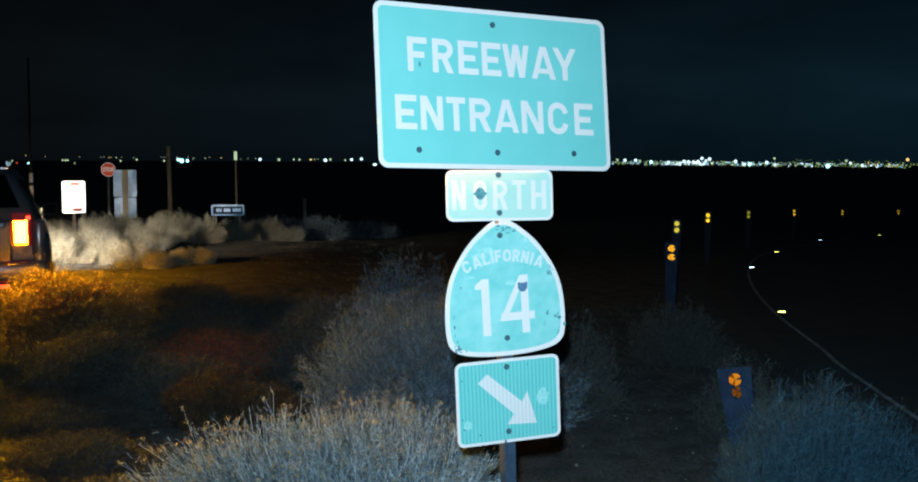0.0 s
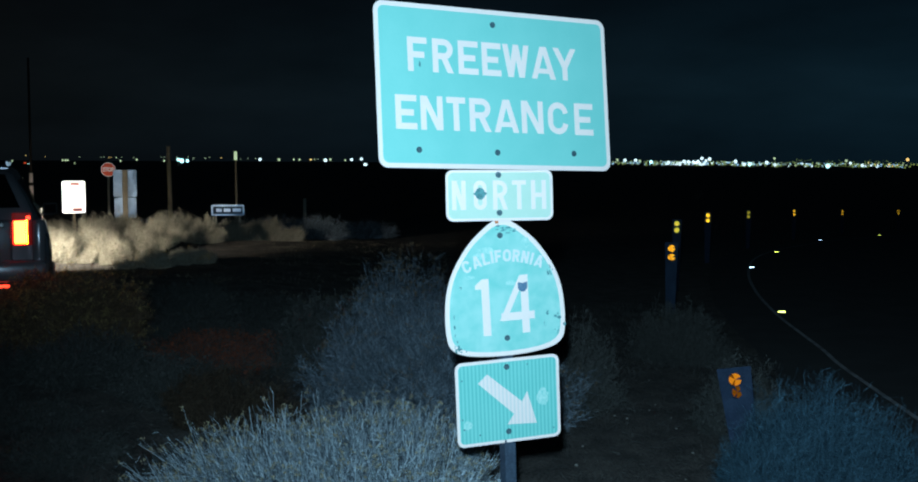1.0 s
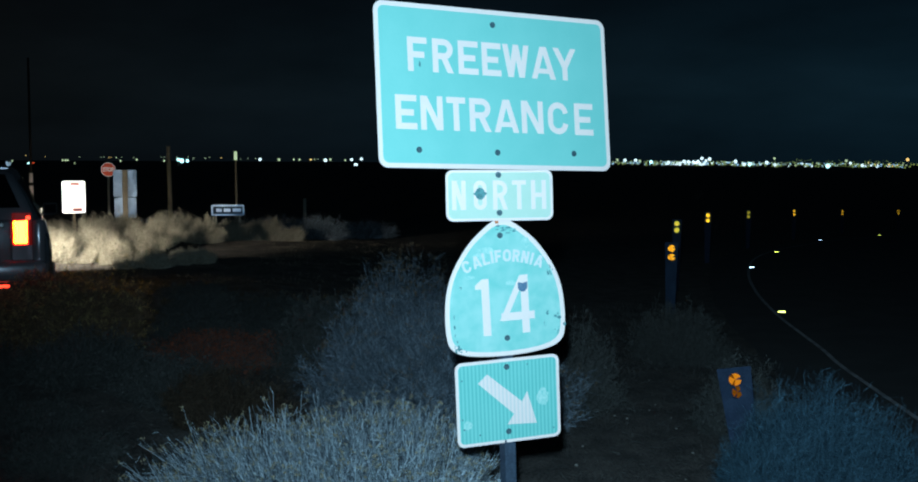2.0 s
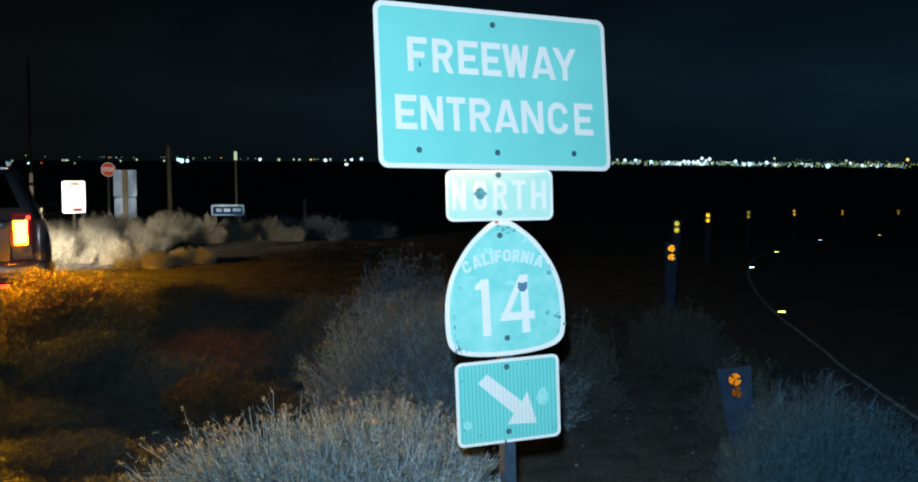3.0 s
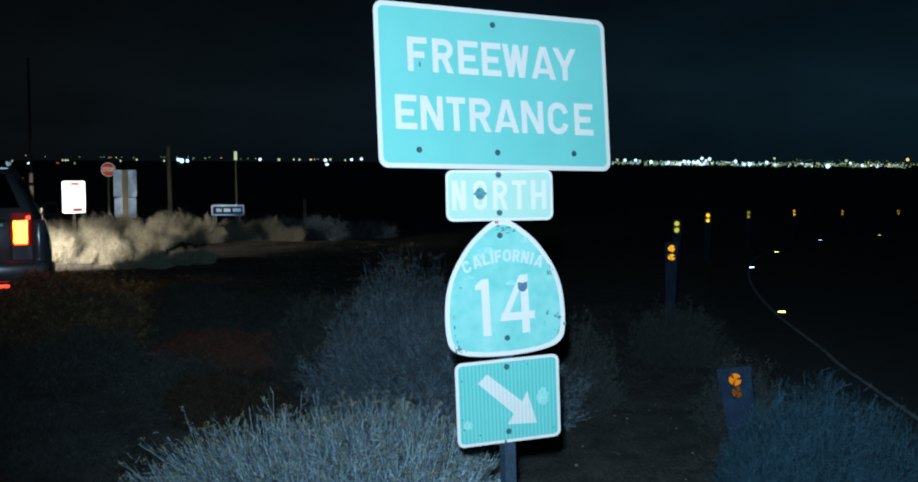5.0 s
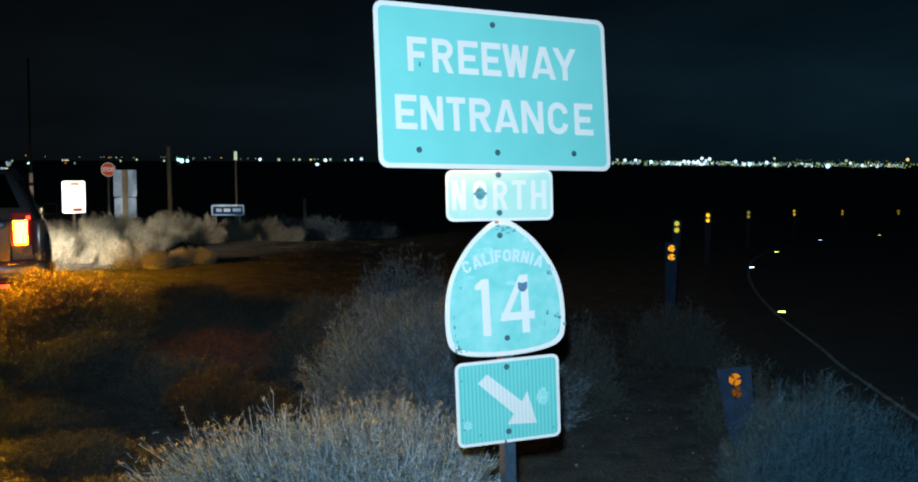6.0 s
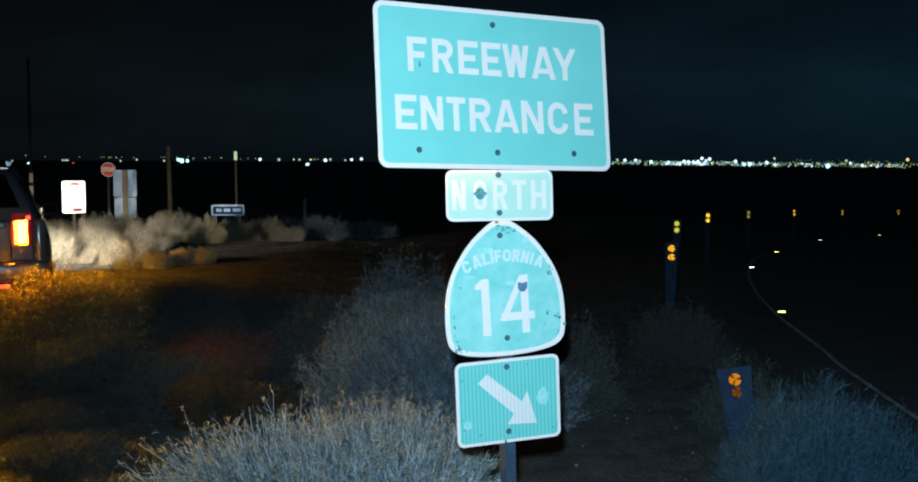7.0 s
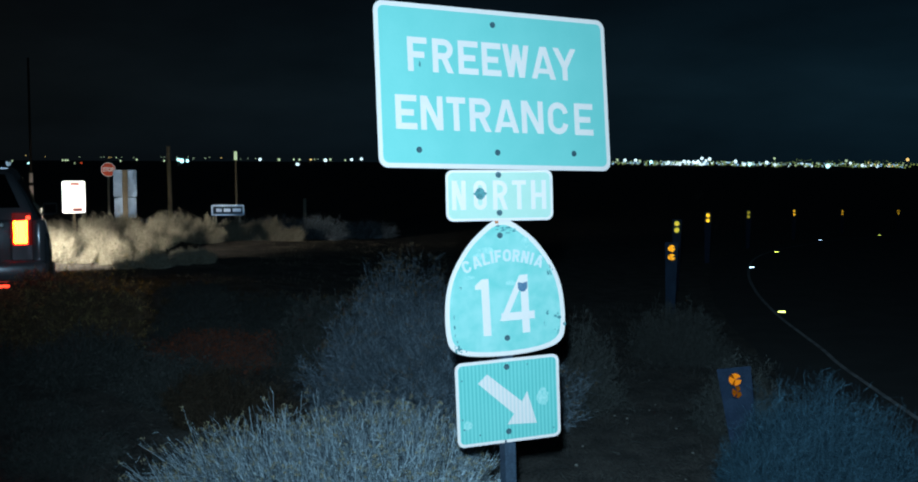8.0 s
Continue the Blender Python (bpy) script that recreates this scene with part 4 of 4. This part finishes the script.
    lens.matrix_basis = Matrix.Translation(yaw @ Vector((0, -0.004, 0.014))) @ turn
    return tagged(ob, "raised pavement marker with a " + label, "road marker", "markers along the ramp edge")


for mx_, my_, mm_, ml_ in ((4.42, 14.3, M_YEL_REFL, "yellow lens"), (5.70, 20.4, M_WHT_REFL, "clear lens"), (7.5, 24.8, M_YEL_REFL, "yellow lens"), (10.9, 31.7, M_WHT_REFL, "clear lens"), (14.0, 35.0, M_YEL_REFL, "yellow lens")):
    road_marker(mx_, my_, mm_, ml_)

# ---- parked car ----
CAR = Matrix.Translation((-5.61, 11.74, 0.2)) @ Matrix.Rotation(radians(22.0), 4, "Z")


def loft(stations):
    """A shell from cross sections: y and half-profile points (x, z) from the sill to the roof's middle."""
    bm = bmesh.new()
    rings = []
    for y, prof in stations:
        full = [(x, z) for x, z in prof] + [(-x, z) for x, z in prof[::-1] if x > 1e-6]
        rings.append([bm.verts.new((x, y, z)) for x, z in full])
    for a, b in zip(rings, rings[1:]):
        k = len(a)
        for i in range(k):
            bm.faces.new((a[i], a[(i + 1) % k], b[(i + 1) % k], b[i]))
    bm.faces.new(rings[0][::-1])
    bm.faces.new(rings[-1])
    bmesh.ops.recalc_face_normals(bm, faces=bm.faces[:])
    return bm


def section(w, top, roofw, belt=1.08, bot=0.36):
    """Half profile of the body at one place along it."""
    b = min(belt, top - 0.02)
    return [(w * 0.86, bot), (w * 0.97, bot + 0.06), (w, bot + 0.28), (w, 0.82), (w * 0.975, b - 0.10), (w * 0.91, b), ((w * 0.90 + roofw) / 2, b + (top - b) * 0.55), (roofw + 0.02, top - (top - b) * 0.10), (roofw - 0.08, top - 0.012), (0.0, top)]


DRUMS = []


def blink_drum(lamp, at, radius, half, turn, dark, dark_label):
    """An added spinning drum in place of a blinking bulb: one half glows amber, the other shows between the flashes."""
    drum = empty("blink_drum", Matrix.Translation(at))
    drum.parent = lamp
    for nm, mt, a0, lb in (("amber_half", M_AMBER_GLOW, 180, "glowing amber"), ("rest_half", dark, 0, dark_label)):
        bm = bmesh.new()
        rows = []
        for i in range(13):
            a = radians(a0 + 180 * i / 12)
            rows.append([bm.verts.new((radius * math.cos(a), radius * math.sin(a), z)) for z in (-half, half)])
        for a, b in zip(rows, rows[1:]):
            bm.faces.new((a[0], b[0], b[1], a[1]))
        bmesh.ops.recalc_face_normals(bm, faces=bm.faces[:])
        part(nm, bm, mt, drum, lb, True)
    DRUMS.append((drum, at, turn))


def parked_car():
    ob = empty("parked_car", CAR)
    st = [(0.10, section(0.82, 1.16, 0.72, 1.10)), (0.125, section(0.89, 1.24, 0.74)), (0.19, section(0.945, 1.37, 0.74)), (0.30, section(0.975, 1.58, 0.645)), (0.46, section(0.99, 1.76, 0.565)), (0.65, section(1.0, 1.805, 0.56)),
          (1.5, section(1.0, 1.83, 0.575)), (2.4, section(1.0, 1.82, 0.585)), (2.95, section(1.0, 1.75, 0.61)), (3.75, section(0.99, 1.19, 0.80)), (4.4, section(0.97, 1.10, 0.72, 1.05)), (4.8, section(0.90, 0.98, 0.62, 0.93)), (4.92, section(0.76, 0.86, 0.55, 0.80))]
    part("body", loft(st), M_PAINT, ob, "silver-grey painted body", True)
    # rear window, side windows
    bm = bmesh.new()
    q = [bm.verts.new(v) for v in ((-0.66, 0.138, 1.335), (0.66, 0.138, 1.335), (0.50, 0.372, 1.715), (-0.50, 0.372, 1.715))]
    bm.faces.new(q)
    bmesh.ops.solidify(bm, geom=bm.faces[:], thickness=0.02)
    part("rear_window", bm, M_GLASS, ob, "dark tinted glass")
    for s in (-1, 1):
        for y0, y1 in ((0.75, 1.55), (1.62, 2.45), (2.52, 3.15)):
            bm = bmesh.new()
            t = 0.30 if y1 > 3 else 0.0
            q = [bm.verts.new(v) for v in ((s * 0.905, y0, 1.15), (s * 0.905, y1 + t, 1.15), (s * 0.67, y1 - 0.05, 1.66), (s * 0.67, y0 + 0.05, 1.66))]
            bm.faces.new(q if s < 0 else q[::-1])
            bmesh.ops.solidify(bm, geom=bm.faces[:], thickness=0.012)
            part("side_window", bm, M_GLASS, ob)
        # roof rail
        bm = tube((s * 0.52, 0.62, 1.85), (s * 0.535, 2.5, 1.875), 0.012, 0.012, 10)
        for y in (0.62, 1.5, 2.5):
            add_box(bm, s * 0.528, y, 1.828, 0.02, 0.06, 0.05, None, 0.006)
        part("roof_rail", bm, M_ALLOY, ob, "bright roof rail")
        # door mirror
        bm = box(s * 1.02, 2.98, 1.20, 0.20, 0.12, 0.17, 0.035)
        add_box(bm, s * 0.98, 3.02, 1.13, 0.14, 0.05, 0.05)
        mir = part("door_mirror", bm, M_BLACK, ob, "dark door mirror")
        part("mirror_glass", box(s * 1.02, 2.915, 1.20, 0.15, 0.006, 0.12, 0.0), M_GLASS, mir)
        # tail lamp, with an added turning drum in place of its blinking bulb
        hs = bmesh.new()
        x0, x1, z0, z1 = 0.57, 0.775, 0.915, 1.275
        hx0, hx1, hz0, hz1 = 0.591, 0.729, 0.928, 1.192
        for a0, a1, b0, b1 in ((x0, hx0, z0, z1), (hx1, x1, z0, z1), (hx0, hx1, z0, hz0), (hx0, hx1, hz1, z1)):
            add_box(hs, s * (a0 + a1) / 2, 0.03, (b0 + b1) / 2, a1 - a0, 0.20, b1 - b0, None, 0.004)
        lamp = part("tail_lamp", hs, M_RED_LENS, ob, "red tail lamp housing")
        part("quarter_panel", box(s * 0.85, 0.065, 0.92, 0.15, 0.26, 0.58, 0.06), M_PAINT, ob, "", True)
        part("marker_bulb", box(s * 0.742, -0.065, 1.228, 0.05, 0.03, 0.045, 0.012), M_RED_SMALL, lamp, "small lit red bulb")
        rim = bmesh.new()
        for a0, a1, b0, b1 in ((hx0 - 0.010, hx0, hz0 - 0.008, hz1 + 0.008), (hx1, hx1 + 0.016, hz0 - 0.008, hz1 + 0.008), (hx0, hx1, hz0 - 0.010, hz0), (hx0, hx1, hz1, hz1 + 0.012)):
            add_box(rim, s * (a0 + a1) / 2, -0.070, (b0 + b1) / 2, a1 - a0, 0.008, b1 - b0)
        part("lens_rim", rim, M_RED_RIM, lamp, "glowing red rim of the lamp")
        for k in range(9):
            part("led_bead", box(s * 0.582, -0.072, 0.945 + 0.028 * k, 0.012, 0.010, 0.014, 0.003), M_RED_SMALL, lamp, "small lit red bead")
        blink_drum(lamp, (s * 0.66, 0.094, 1.06), 0.066, 0.128, 0.0, M_RED_GLOW, "glowing red")
        front = part("front_signal", box(s * 0.925, 4.64, 0.80, 0.06, 0.22, 0.16, 0.006), M_BLACK, ob, "dark front turn signal housing")
        blink_drum(front, (s * 0.955, 4.64, 0.80), 0.022, 0.025, s * 100.0, M_BLACK, "unlit dark half")
        # bumper reflector, headlight
        part("bumper_reflector", box(s * 0.40, -0.095, 0.455, 0.26, 0.02, 0.035, 0.006), M_RED_SMALL, ob, "glowing red strip in the bumper")
        part("headlight", box(s * 0.72, 4.82, 0.84, 0.32, 0.10, 0.14, 0.03), M_HEADLAMP, ob, "lit white headlight")
        part("added_beam_plate", box(s * 0.72, 5.06, 0.9065, 0.40, 0.006, 0.085, 0.002), M_BLACK, ob, "added dark plate ahead of the headlight that cuts the low beam off")
    # liftgate, bumper, trim, plate
    part("liftgate", box(0, 0.02, 0.93, 1.135, 0.22, 0.54, 0.03), M_PAINT, ob, "silver liftgate", True)
    part("bumper", box(0, 0.0, 0.62, 1.86, 0.30, 0.24, 0.06), M_PAINT, ob, "silver rear bumper", True)
    part("bumper_skirt", box(0, 0.01, 0.42, 1.78, 0.20, 0.18, 0.04), M_BLACK, ob, "black lower bumper")
    part("liftgate_trim", box(0, -0.095, 1.15, 0.98, 0.03, 0.06, 0.01), M_CHROME, ob, "chrome strip across the liftgate")
    npl = part("number_plate", box(0, -0.095, 0.95, 0.32, 0.02, 0.16, 0.004), M_SIGN_W, ob, "white number plate")
    part("plate_bar", box(0, -0.107, 0.95, 0.22, 0.004, 0.05), M_BLACK, npl, "dark bar")
    part("spoiler", box(0, 0.42, 1.785, 1.10, 0.26, 0.035, 0.012), M_PAINT, ob)
    for s in (-1, 1):
        for y in (0.95, 3.90):
            w = part("wheel", tube((s * 0.76, y, 0.38), (s * 1.0, y, 0.38), 0.38, 0.38, 28), M_RUBBER, ob, "black tyre on an alloy rim")
            rm = tube((s * 0.98, y, 0.38), (s * 1.012, y, 0.38), 0.25, 0.24, 20)
            for k in range(5):
                a = k * 2 * math.pi / 5
                add_tube(rm, (s * 1.015, y, 0.38), (s * 1.015, y + 0.23 * math.cos(a), 0.38 + 0.23 * math.sin(a)), 0.03, 0.022, 6)
            part("rim", rm, M_ALLOY, w, "alloy rim")
    return tagged(ob, "silver sport utility car parked with tail lamps lit", "car")


parked_car()
for s_ in (-1, 1):
    spot("headlight_beam", CAR @ Vector((0.72 * s_, 4.95, 0.86)), CAR @ Vector((0.72 * s_ + 1.8, 11.0, 0.98)), 1450, (1.0, 0.92, 0.77), 92, 1.0, 0.010)

# ---- signs and poles beyond the car ----


def toward(x, y, turn=0.0):
    return Matrix.Rotation(math.atan2(-x, y) + radians(turn), 4, "Z")


def signpost(name, x, y, label, category, turn=0.0):
    return tagged(empty(name, Matrix.Translation((x, y, ground_z(x, y))) @ toward(x, y, turn)), label, category)


def top_at(x, y, z):
    return z - ground_z(x, y)


# white sign with red print
x_, y_ = -10.97, 30.0
ob = signpost("warning_sign", x_, y_, "white rectangular sign with red print, glaring in the headlights", "road sign")
zc = top_at(x_, y_, 1.01)
part("post", box(0, 0.05, zc / 2 + 0.15, 0.07, 0.07, zc + 0.5, 0.004), M_WOOD, ob)
pl = part("plate", slab([(x, z + zc) for x, z in rounded(0.63, 0.92, 0.05)], 0.0, 0.004), M_RETRO_W, ob)
part("print_bar", box(0.03, -0.003, zc + 0.37, 0.24, 0.004, 0.09), M_RED_INK, pl, "red bar of print")
part("print_bar", box(0.09, -0.003, zc - 0.36, 0.26, 0.004, 0.10), M_RED_INK, pl, "red bar of print")

# stop sign
x_, y_ = -18.95, 57.0
ob = signpost("stop_sign", x_, y_, "red octagonal stop sign on a tall post", "road sign")
zc = top_at(x_, y_, 1.52)
octo = [(0.40 * math.cos(radians(22.5 + 45 * k)), zc + 0.40 * math.sin(radians(22.5 + 45 * k))) for k in range(8)]
octi = [(0.37 * math.cos(radians(22.5 + 45 * k)), zc + 0.37 * math.sin(radians(22.5 + 45 * k))) for k in range(8)]
part("post", box(0, 0.06, zc / 2 + 0.1, 0.12, 0.10, zc + 0.6, 0.005), M_GALV_POST, ob)
pl = part("plate", slab(octo, 0.0, 0.004), M_RETRO_W, ob, "white-edged octagon")
part("face", slab(octi, -0.004, 0.001), M_RETRO_R, pl, "red octagon")
lettering("STOP", -0.28, 0.28, zc - 0.12, zc + 0.12, -0.006, M_RETRO_W, pl, bold=0.03)

# backs of two sheet-metal signs on one post
x_, y_ = -9.82, 31.0
ob = signpost("sign_back", x_, y_, "bare galvanised backs of two signs on a wooden post", "road sign", 6)
zt = top_at(x_, y_, 1.78)
part("post", box(-0.01, -0.06, zt / 2 - 0.05, 0.14, 0.10, zt + 0.1, 0.006), M_WOOD, ob, "wooden post in front of the metal sheets")
for nm_, z0_, z1_, w_ in (("upper_plate", zt - 0.80, zt, 0.66), ("lower_plate", zt - 1.42, zt - 0.815, 0.62)):
    bm = slab([(x, z + (z0_ + z1_) / 2) for x, z in rounded(w_, z1_ - z0_, 0.05)], 0.0, 0.005)
    part(nm_, bm, M_GALV, ob, "dull galvanised sheet")

# wooden utility pole, lamp post, banded post, short posts
x_, y_ = -10.95, 40.0
ob = signpost("utility_pole", x_, y_, "weathered wooden pole standing in the brush", "pole")
part("shaft", tube((0, 0, -0.3), (-0.06, 0, 3.08), 0.085, 0.07, 12), M_WOOD, ob)

x_, y_ = -9.5, 45.0
ob = signpost("marker_pole", x_, y_, "slender tan pole with a small glowing lamp on top", "pole")
zt = top_at(x_, y_, 2.42)
part("shaft", tube((0, 0, -0.3), (-0.03, 0, zt), 0.055, 0.045, 10), M_WOOD, ob)
part("cap", tube((-0.03, -0.03, zt - 0.34), (-0.03, -0.03, zt + 0.02), 0.075, 0.06, 10), M_FAR_GREEN, ob, "small glowing lamp")

x_, y_ = -14.2, 35.0
ob = signpost("utility_pole", x_, y_, "thin dark pole with pale bands near its foot", "pole")
zt = top_at(x_, y_, 5.4)
part("shaft", tube((0, 0, -0.3), (0, 0, zt), 0.05, 0.035, 10), M_CREOSOTE, ob)
for z0_, z1_ in ((1.30, 1.62), (0.75, 1.2)):
    g_ = ground_z(x_, y_)
    part("band", tube((0, 0, z0_ - g_), (0, 0, z1_ - g_), 0.066, 0.064, 12), M_SIGN_W, ob, "pale reflective band")

x_, y_ = -6.6, 45.0
ob = signpost("fence_post", x_, y_, "short bare wooden post", "post")
part("shaft", tube((0, 0, -0.2), (0, 0, top_at(x_, y_, 0.45)), 0.08, 0.07, 8), M_GALV_POST, ob)

x_, y_ = -7.03, 32.0
ob = signpost("low_sign", x_, y_, "low wide bluish metal board on two stakes", "road sign")
zc = top_at(x_, y_, 0.56)
pl = part("board", slab([(x, z + zc) for x, z in rounded(0.98, 0.33, 0.04)], 0.0, 0.006), M_GALV, ob, "bluish metal board")
part("inset", slab([(x, z + zc) for x, z in rounded(0.88, 0.23, 0.03)], -0.004, 0.001), M_STEEL_POST, pl, "dark inset")
for bx_, bw_ in ((-0.26, 0.16), (-0.02, 0.20), (0.27, 0.24)):
    part("print_bar", box(bx_, -0.006, zc, bw_, 0.004, 0.10), M_GALV, pl, "pale bar of print")
for s_ in (-0.35, 0.35):
    part("stake", box(s_, 0.04, zc / 2, 0.05, 0.05, zc + 0.2, 0.003), M_GALV_POST, ob)

x_, y_ = -8.25, 20.8
ob = signpost("white_dot_stake", x_, y_, "short added stake in the brush, its white top standing for a bright dot", "post")
zt = top_at(x_, y_, 1.07)
part("shaft", tube((0, 0, -0.2), (0, 0, zt), 0.035, 0.03, 8), M_GALV_POST, ob)
part("cap", tube((0, 0, zt - 0.06), (0, 0, zt + 0.05), 0.055, 0.05, 12), M_RETRO_W, ob, "white cap standing for a bright dot of light")

# ---- far town ----
FAR = 1500.0


def far_lamp(x, z, r, material, label):
    g = base_z(FAR)
    ob = empty("street_lamp", Matrix.Translation((x, FAR, g)))
    part("pole", tube((0, 0, -0.5), (0, 0, z - g), 0.22, 0.15, 6), M_GALV_POST, ob)
    bm = bmesh.new()
    bmesh.ops.create_icosphere(bm, subdivisions=2, radius=r)
    bmesh.ops.translate(bm, verts=bm.verts[:], vec=(0, 0, z - g))
    part("lamp_head", bm, material, ob, label)
    return tagged(ob, "far street lamp glowing on the horizon", "street lamp", "street lamps of the far town")


KIND = {0: (M_FAR_WHITE, "white glowing lamp"), 1: (M_FAR_CYAN, "cyan-white glowing lamp"), 2: (M_FAR_GREEN, "dim greenish lamp"), 3: (M_FAR_AMBER, "amber glowing lamp")}
# x, height, radius, kind
LEFT_LAMPS = [(-635, -1.4, 1.4, 2), (-611, -5.4, 2.2, 1), (-563, -0.2, 1.4, 2), (-559, -0.2, 1.4, 2), (-556, -0.2, 1.4, 2), (-546, -4.3, 0.9, 2), (-481, -0.7, 1.4, 2), (-458, 1.1, 1.5, 2), (-419, -0.4, 1.5, 2), (-399, 1.4, 2.2, 1), (-394, -0.2, 3.0, 1), (-386, -0.2, 2.2, 1), (-283, 2.0, 2.2, 0), (-256, 2.1, 2.0, 2), (-190, 1.6, 2.5, 0), (-183, 2.5, 1.7, 2), (-162, 1.7, 1.4, 2), (-153, 2.6, 2.2, 0), (-139, 3.5, 2.1, 0), (-235, 2.2, 1.4, 2), (-227, 2.2, 1.5, 2), (-211, 2.3, 1.5, 3)]
# x, height, radius, kind
RIGHT_LAMPS = [(224, 4.4, 1.7, 2), (235, 3.7, 2.2, 0), (250, 3.7, 2.2, 0), (256, 2.9, 1.7, 2), (272, 1.4, 2.2, 1), (297, 0.6, 2.4, 0), (319, 2.4, 2.3, 0), (325, 1.6, 2.3, 0), (332, 1.6, 2.3, 0), (339, 2.5, 2.2, 0), (344, 6.7, 2.2, 0), (355, 5.9, 2.4, 0), (350, 3.4, 2.0, 0), (392, 2.8, 2.4, 0), (404, -1.3, 2.4, 0), (412, -1.3, 2.4, 1), (436, 1.3, 2.4, 0), (448, -1.9, 2.0, 0), (523, -3.2, 3.0, 1), (555, 1.1, 1.9, 0), (572, -2.2, 2.1, 0), (549, 4.4, 1.9, 2), (636, 6.4, 2.4, 3), (447, 7.2, 1.7, 2)]
for x_, z_, r_, k_ in LEFT_LAMPS + RIGHT_LAMPS:
    far_lamp(x_, z_, r_, *KIND[k_])
rng = np.random.default_rng(77)


def glow_dots(name, n, az0, az1, z0, z1, r0, r1, material, label):
    bm = bmesh.new()
    for _ in range(n):
        x = rng.uniform(az0, az1) * FAR
        m = Matrix.Translation((x, FAR + rng.uniform(0, 60), rng.uniform(z0, z1) - 0.006 * x))
        bmesh.ops.create_icosphere(bm, subdivisions=1, radius=rng.uniform(r0, r1), matrix=m)
    return tagged(part(name, bm, material), label, "town lights", kind="stuff")


glow_dots("town_lights", 280, 0.145, 0.436, -1.5, 4.5, 0.6, 1.6, M_FAR_DIM, "dim yellowish lights of the far town")
glow_dots("town_lights", 30, 0.20, 0.245, -0.5, 3.5, 0.9, 1.9, M_FAR_WHITE, "tight cluster of white lights of the far town")
glow_dots("town_lights", 16, 0.25, 0.40, -1.0, 3.0, 0.8, 1.5, M_FAR_WHITE, "scattered white lights of the far town")
glow_dots("town_lights", 110, 0.145, 0.436, -0.5, 4.0, 0.7, 1.6, M_FAR_BLUE, "small bluish lights of the far town")
glow_dots("town_lights", 60, 0.30, 0.436, 4.0, 9.0, 0.4, 0.8, M_FAR_DIM, "faint lights on the slope behind the town")
glow_dots("town_lights", 8, 0.40, 0.436, 0.0, 6.0, 0.8, 1.4, M_FAR_AMBER, "amber lights of the far town")
glow_dots("town_lights", 110, 0.145, 0.436, 0.0, 5.0, 0.5, 1.2, M_FAR_GREEN, "small greenish lights of the far town")
glow_dots("town_lights", 26, -0.43, -0.10, 0.5, 3.2, 0.45, 0.9, M_FAR_GREEN, "scattered small lights along the horizon")
glow_dots("town_lights", 5, -0.43, -0.10, 0.5, 3.0, 0.5, 0.8, M_FAR_AMBER, "scattered amber lights along the horizon")

# ---- far traffic ----


def far_car(name, label, front, glow, r):
    ob = empty(name)
    st = [(-2.2, section(0.82, 0.95, 0.7, 0.9, 0.25)), (-1.6, section(0.9, 1.35, 0.62, 0.95, 0.22)), (0.2, section(0.9, 1.42, 0.6, 0.95, 0.22)), (1.1, section(0.9, 0.98, 0.7, 0.92, 0.22)), (2.2, section(0.8, 0.78, 0.6, 0.74, 0.26))]
    part("body", loft(st), M_BLACK, ob)
    for s in (-1, 1):
        for y in (-1.4, 1.4):
            part("wheel", tube((s * 0.72, y, 0.32), (s * 0.9, y, 0.32), 0.32, 0.32, 14), M_RUBBER, ob)
        bm = bmesh.new()
        bmesh.ops.create_icosphere(bm, subdivisions=2, radius=r)
        bmesh.ops.translate(bm, verts=bm.verts[:], vec=(s * 0.6, 2.3 if front else -2.3, 0.72))
        part("headlight" if front else "tail_light", bm, glow, ob, "glowing white" if front else "glowing red")
    return tagged(ob, label, "car", "far traffic")


oncoming = far_car("oncoming_car", "dark far car with glaring white headlights", True, M_FAR_WHITE, 0.95)
leaving = far_car("leaving_car", "dark far car with dim red tail lights", False, M_FAR_RED, 0.5)

# ---- what moves ----
PERIOD, FIRST_ON, LIT_FOR = 0.758, 0.585, 0.365


def signal_angle(t):
    """0 while the amber half shows, 180 while the red half shows; swings over about a tenth of a second."""
    n = math.floor((t - FIRST_ON + 0.06) / PERIOD)
    s = t - FIRST_ON + 0.06 - n * PERIOD
    swing = 0.12
    if s < swing:
        return n * 360 + 180 + 180 * s / swing
    if s < LIT_FOR:
        return n * 360 + 360
    if s < LIT_FOR + swing:
        return n * 360 + 360 + 180 * (s - LIT_FOR) / swing
    return n * 360 + 540


def motions():
    for drum, at, turn in DRUMS:
        rows = []
        for f in range(0, 241):
            t = f / 30
            rows.append((t, Matrix.Translation(at) @ Matrix.Rotation(radians(signal_angle(t) + turn), 4, "Z")))
        walk(drum, rows)
    heading = Matrix.Rotation(radians(125), 4, "Z")
    walk(oncoming, [(t, Matrix.Translation((-54.0 - 6.08 * t, 700.0 - 2.0 * t, base_z(700))) @ heading) for t in (0.0, 4.0, 8.0)])
    heading = Matrix.Rotation(radians(-40), 4, "Z")
    walk(leaving, [(t, Matrix.Translation((-291.0 + 4.25 * t, 700.0 + 3.0 * t, base_z(700))) @ heading) for t in (0.0, 4.0, 8.0)])


motions()
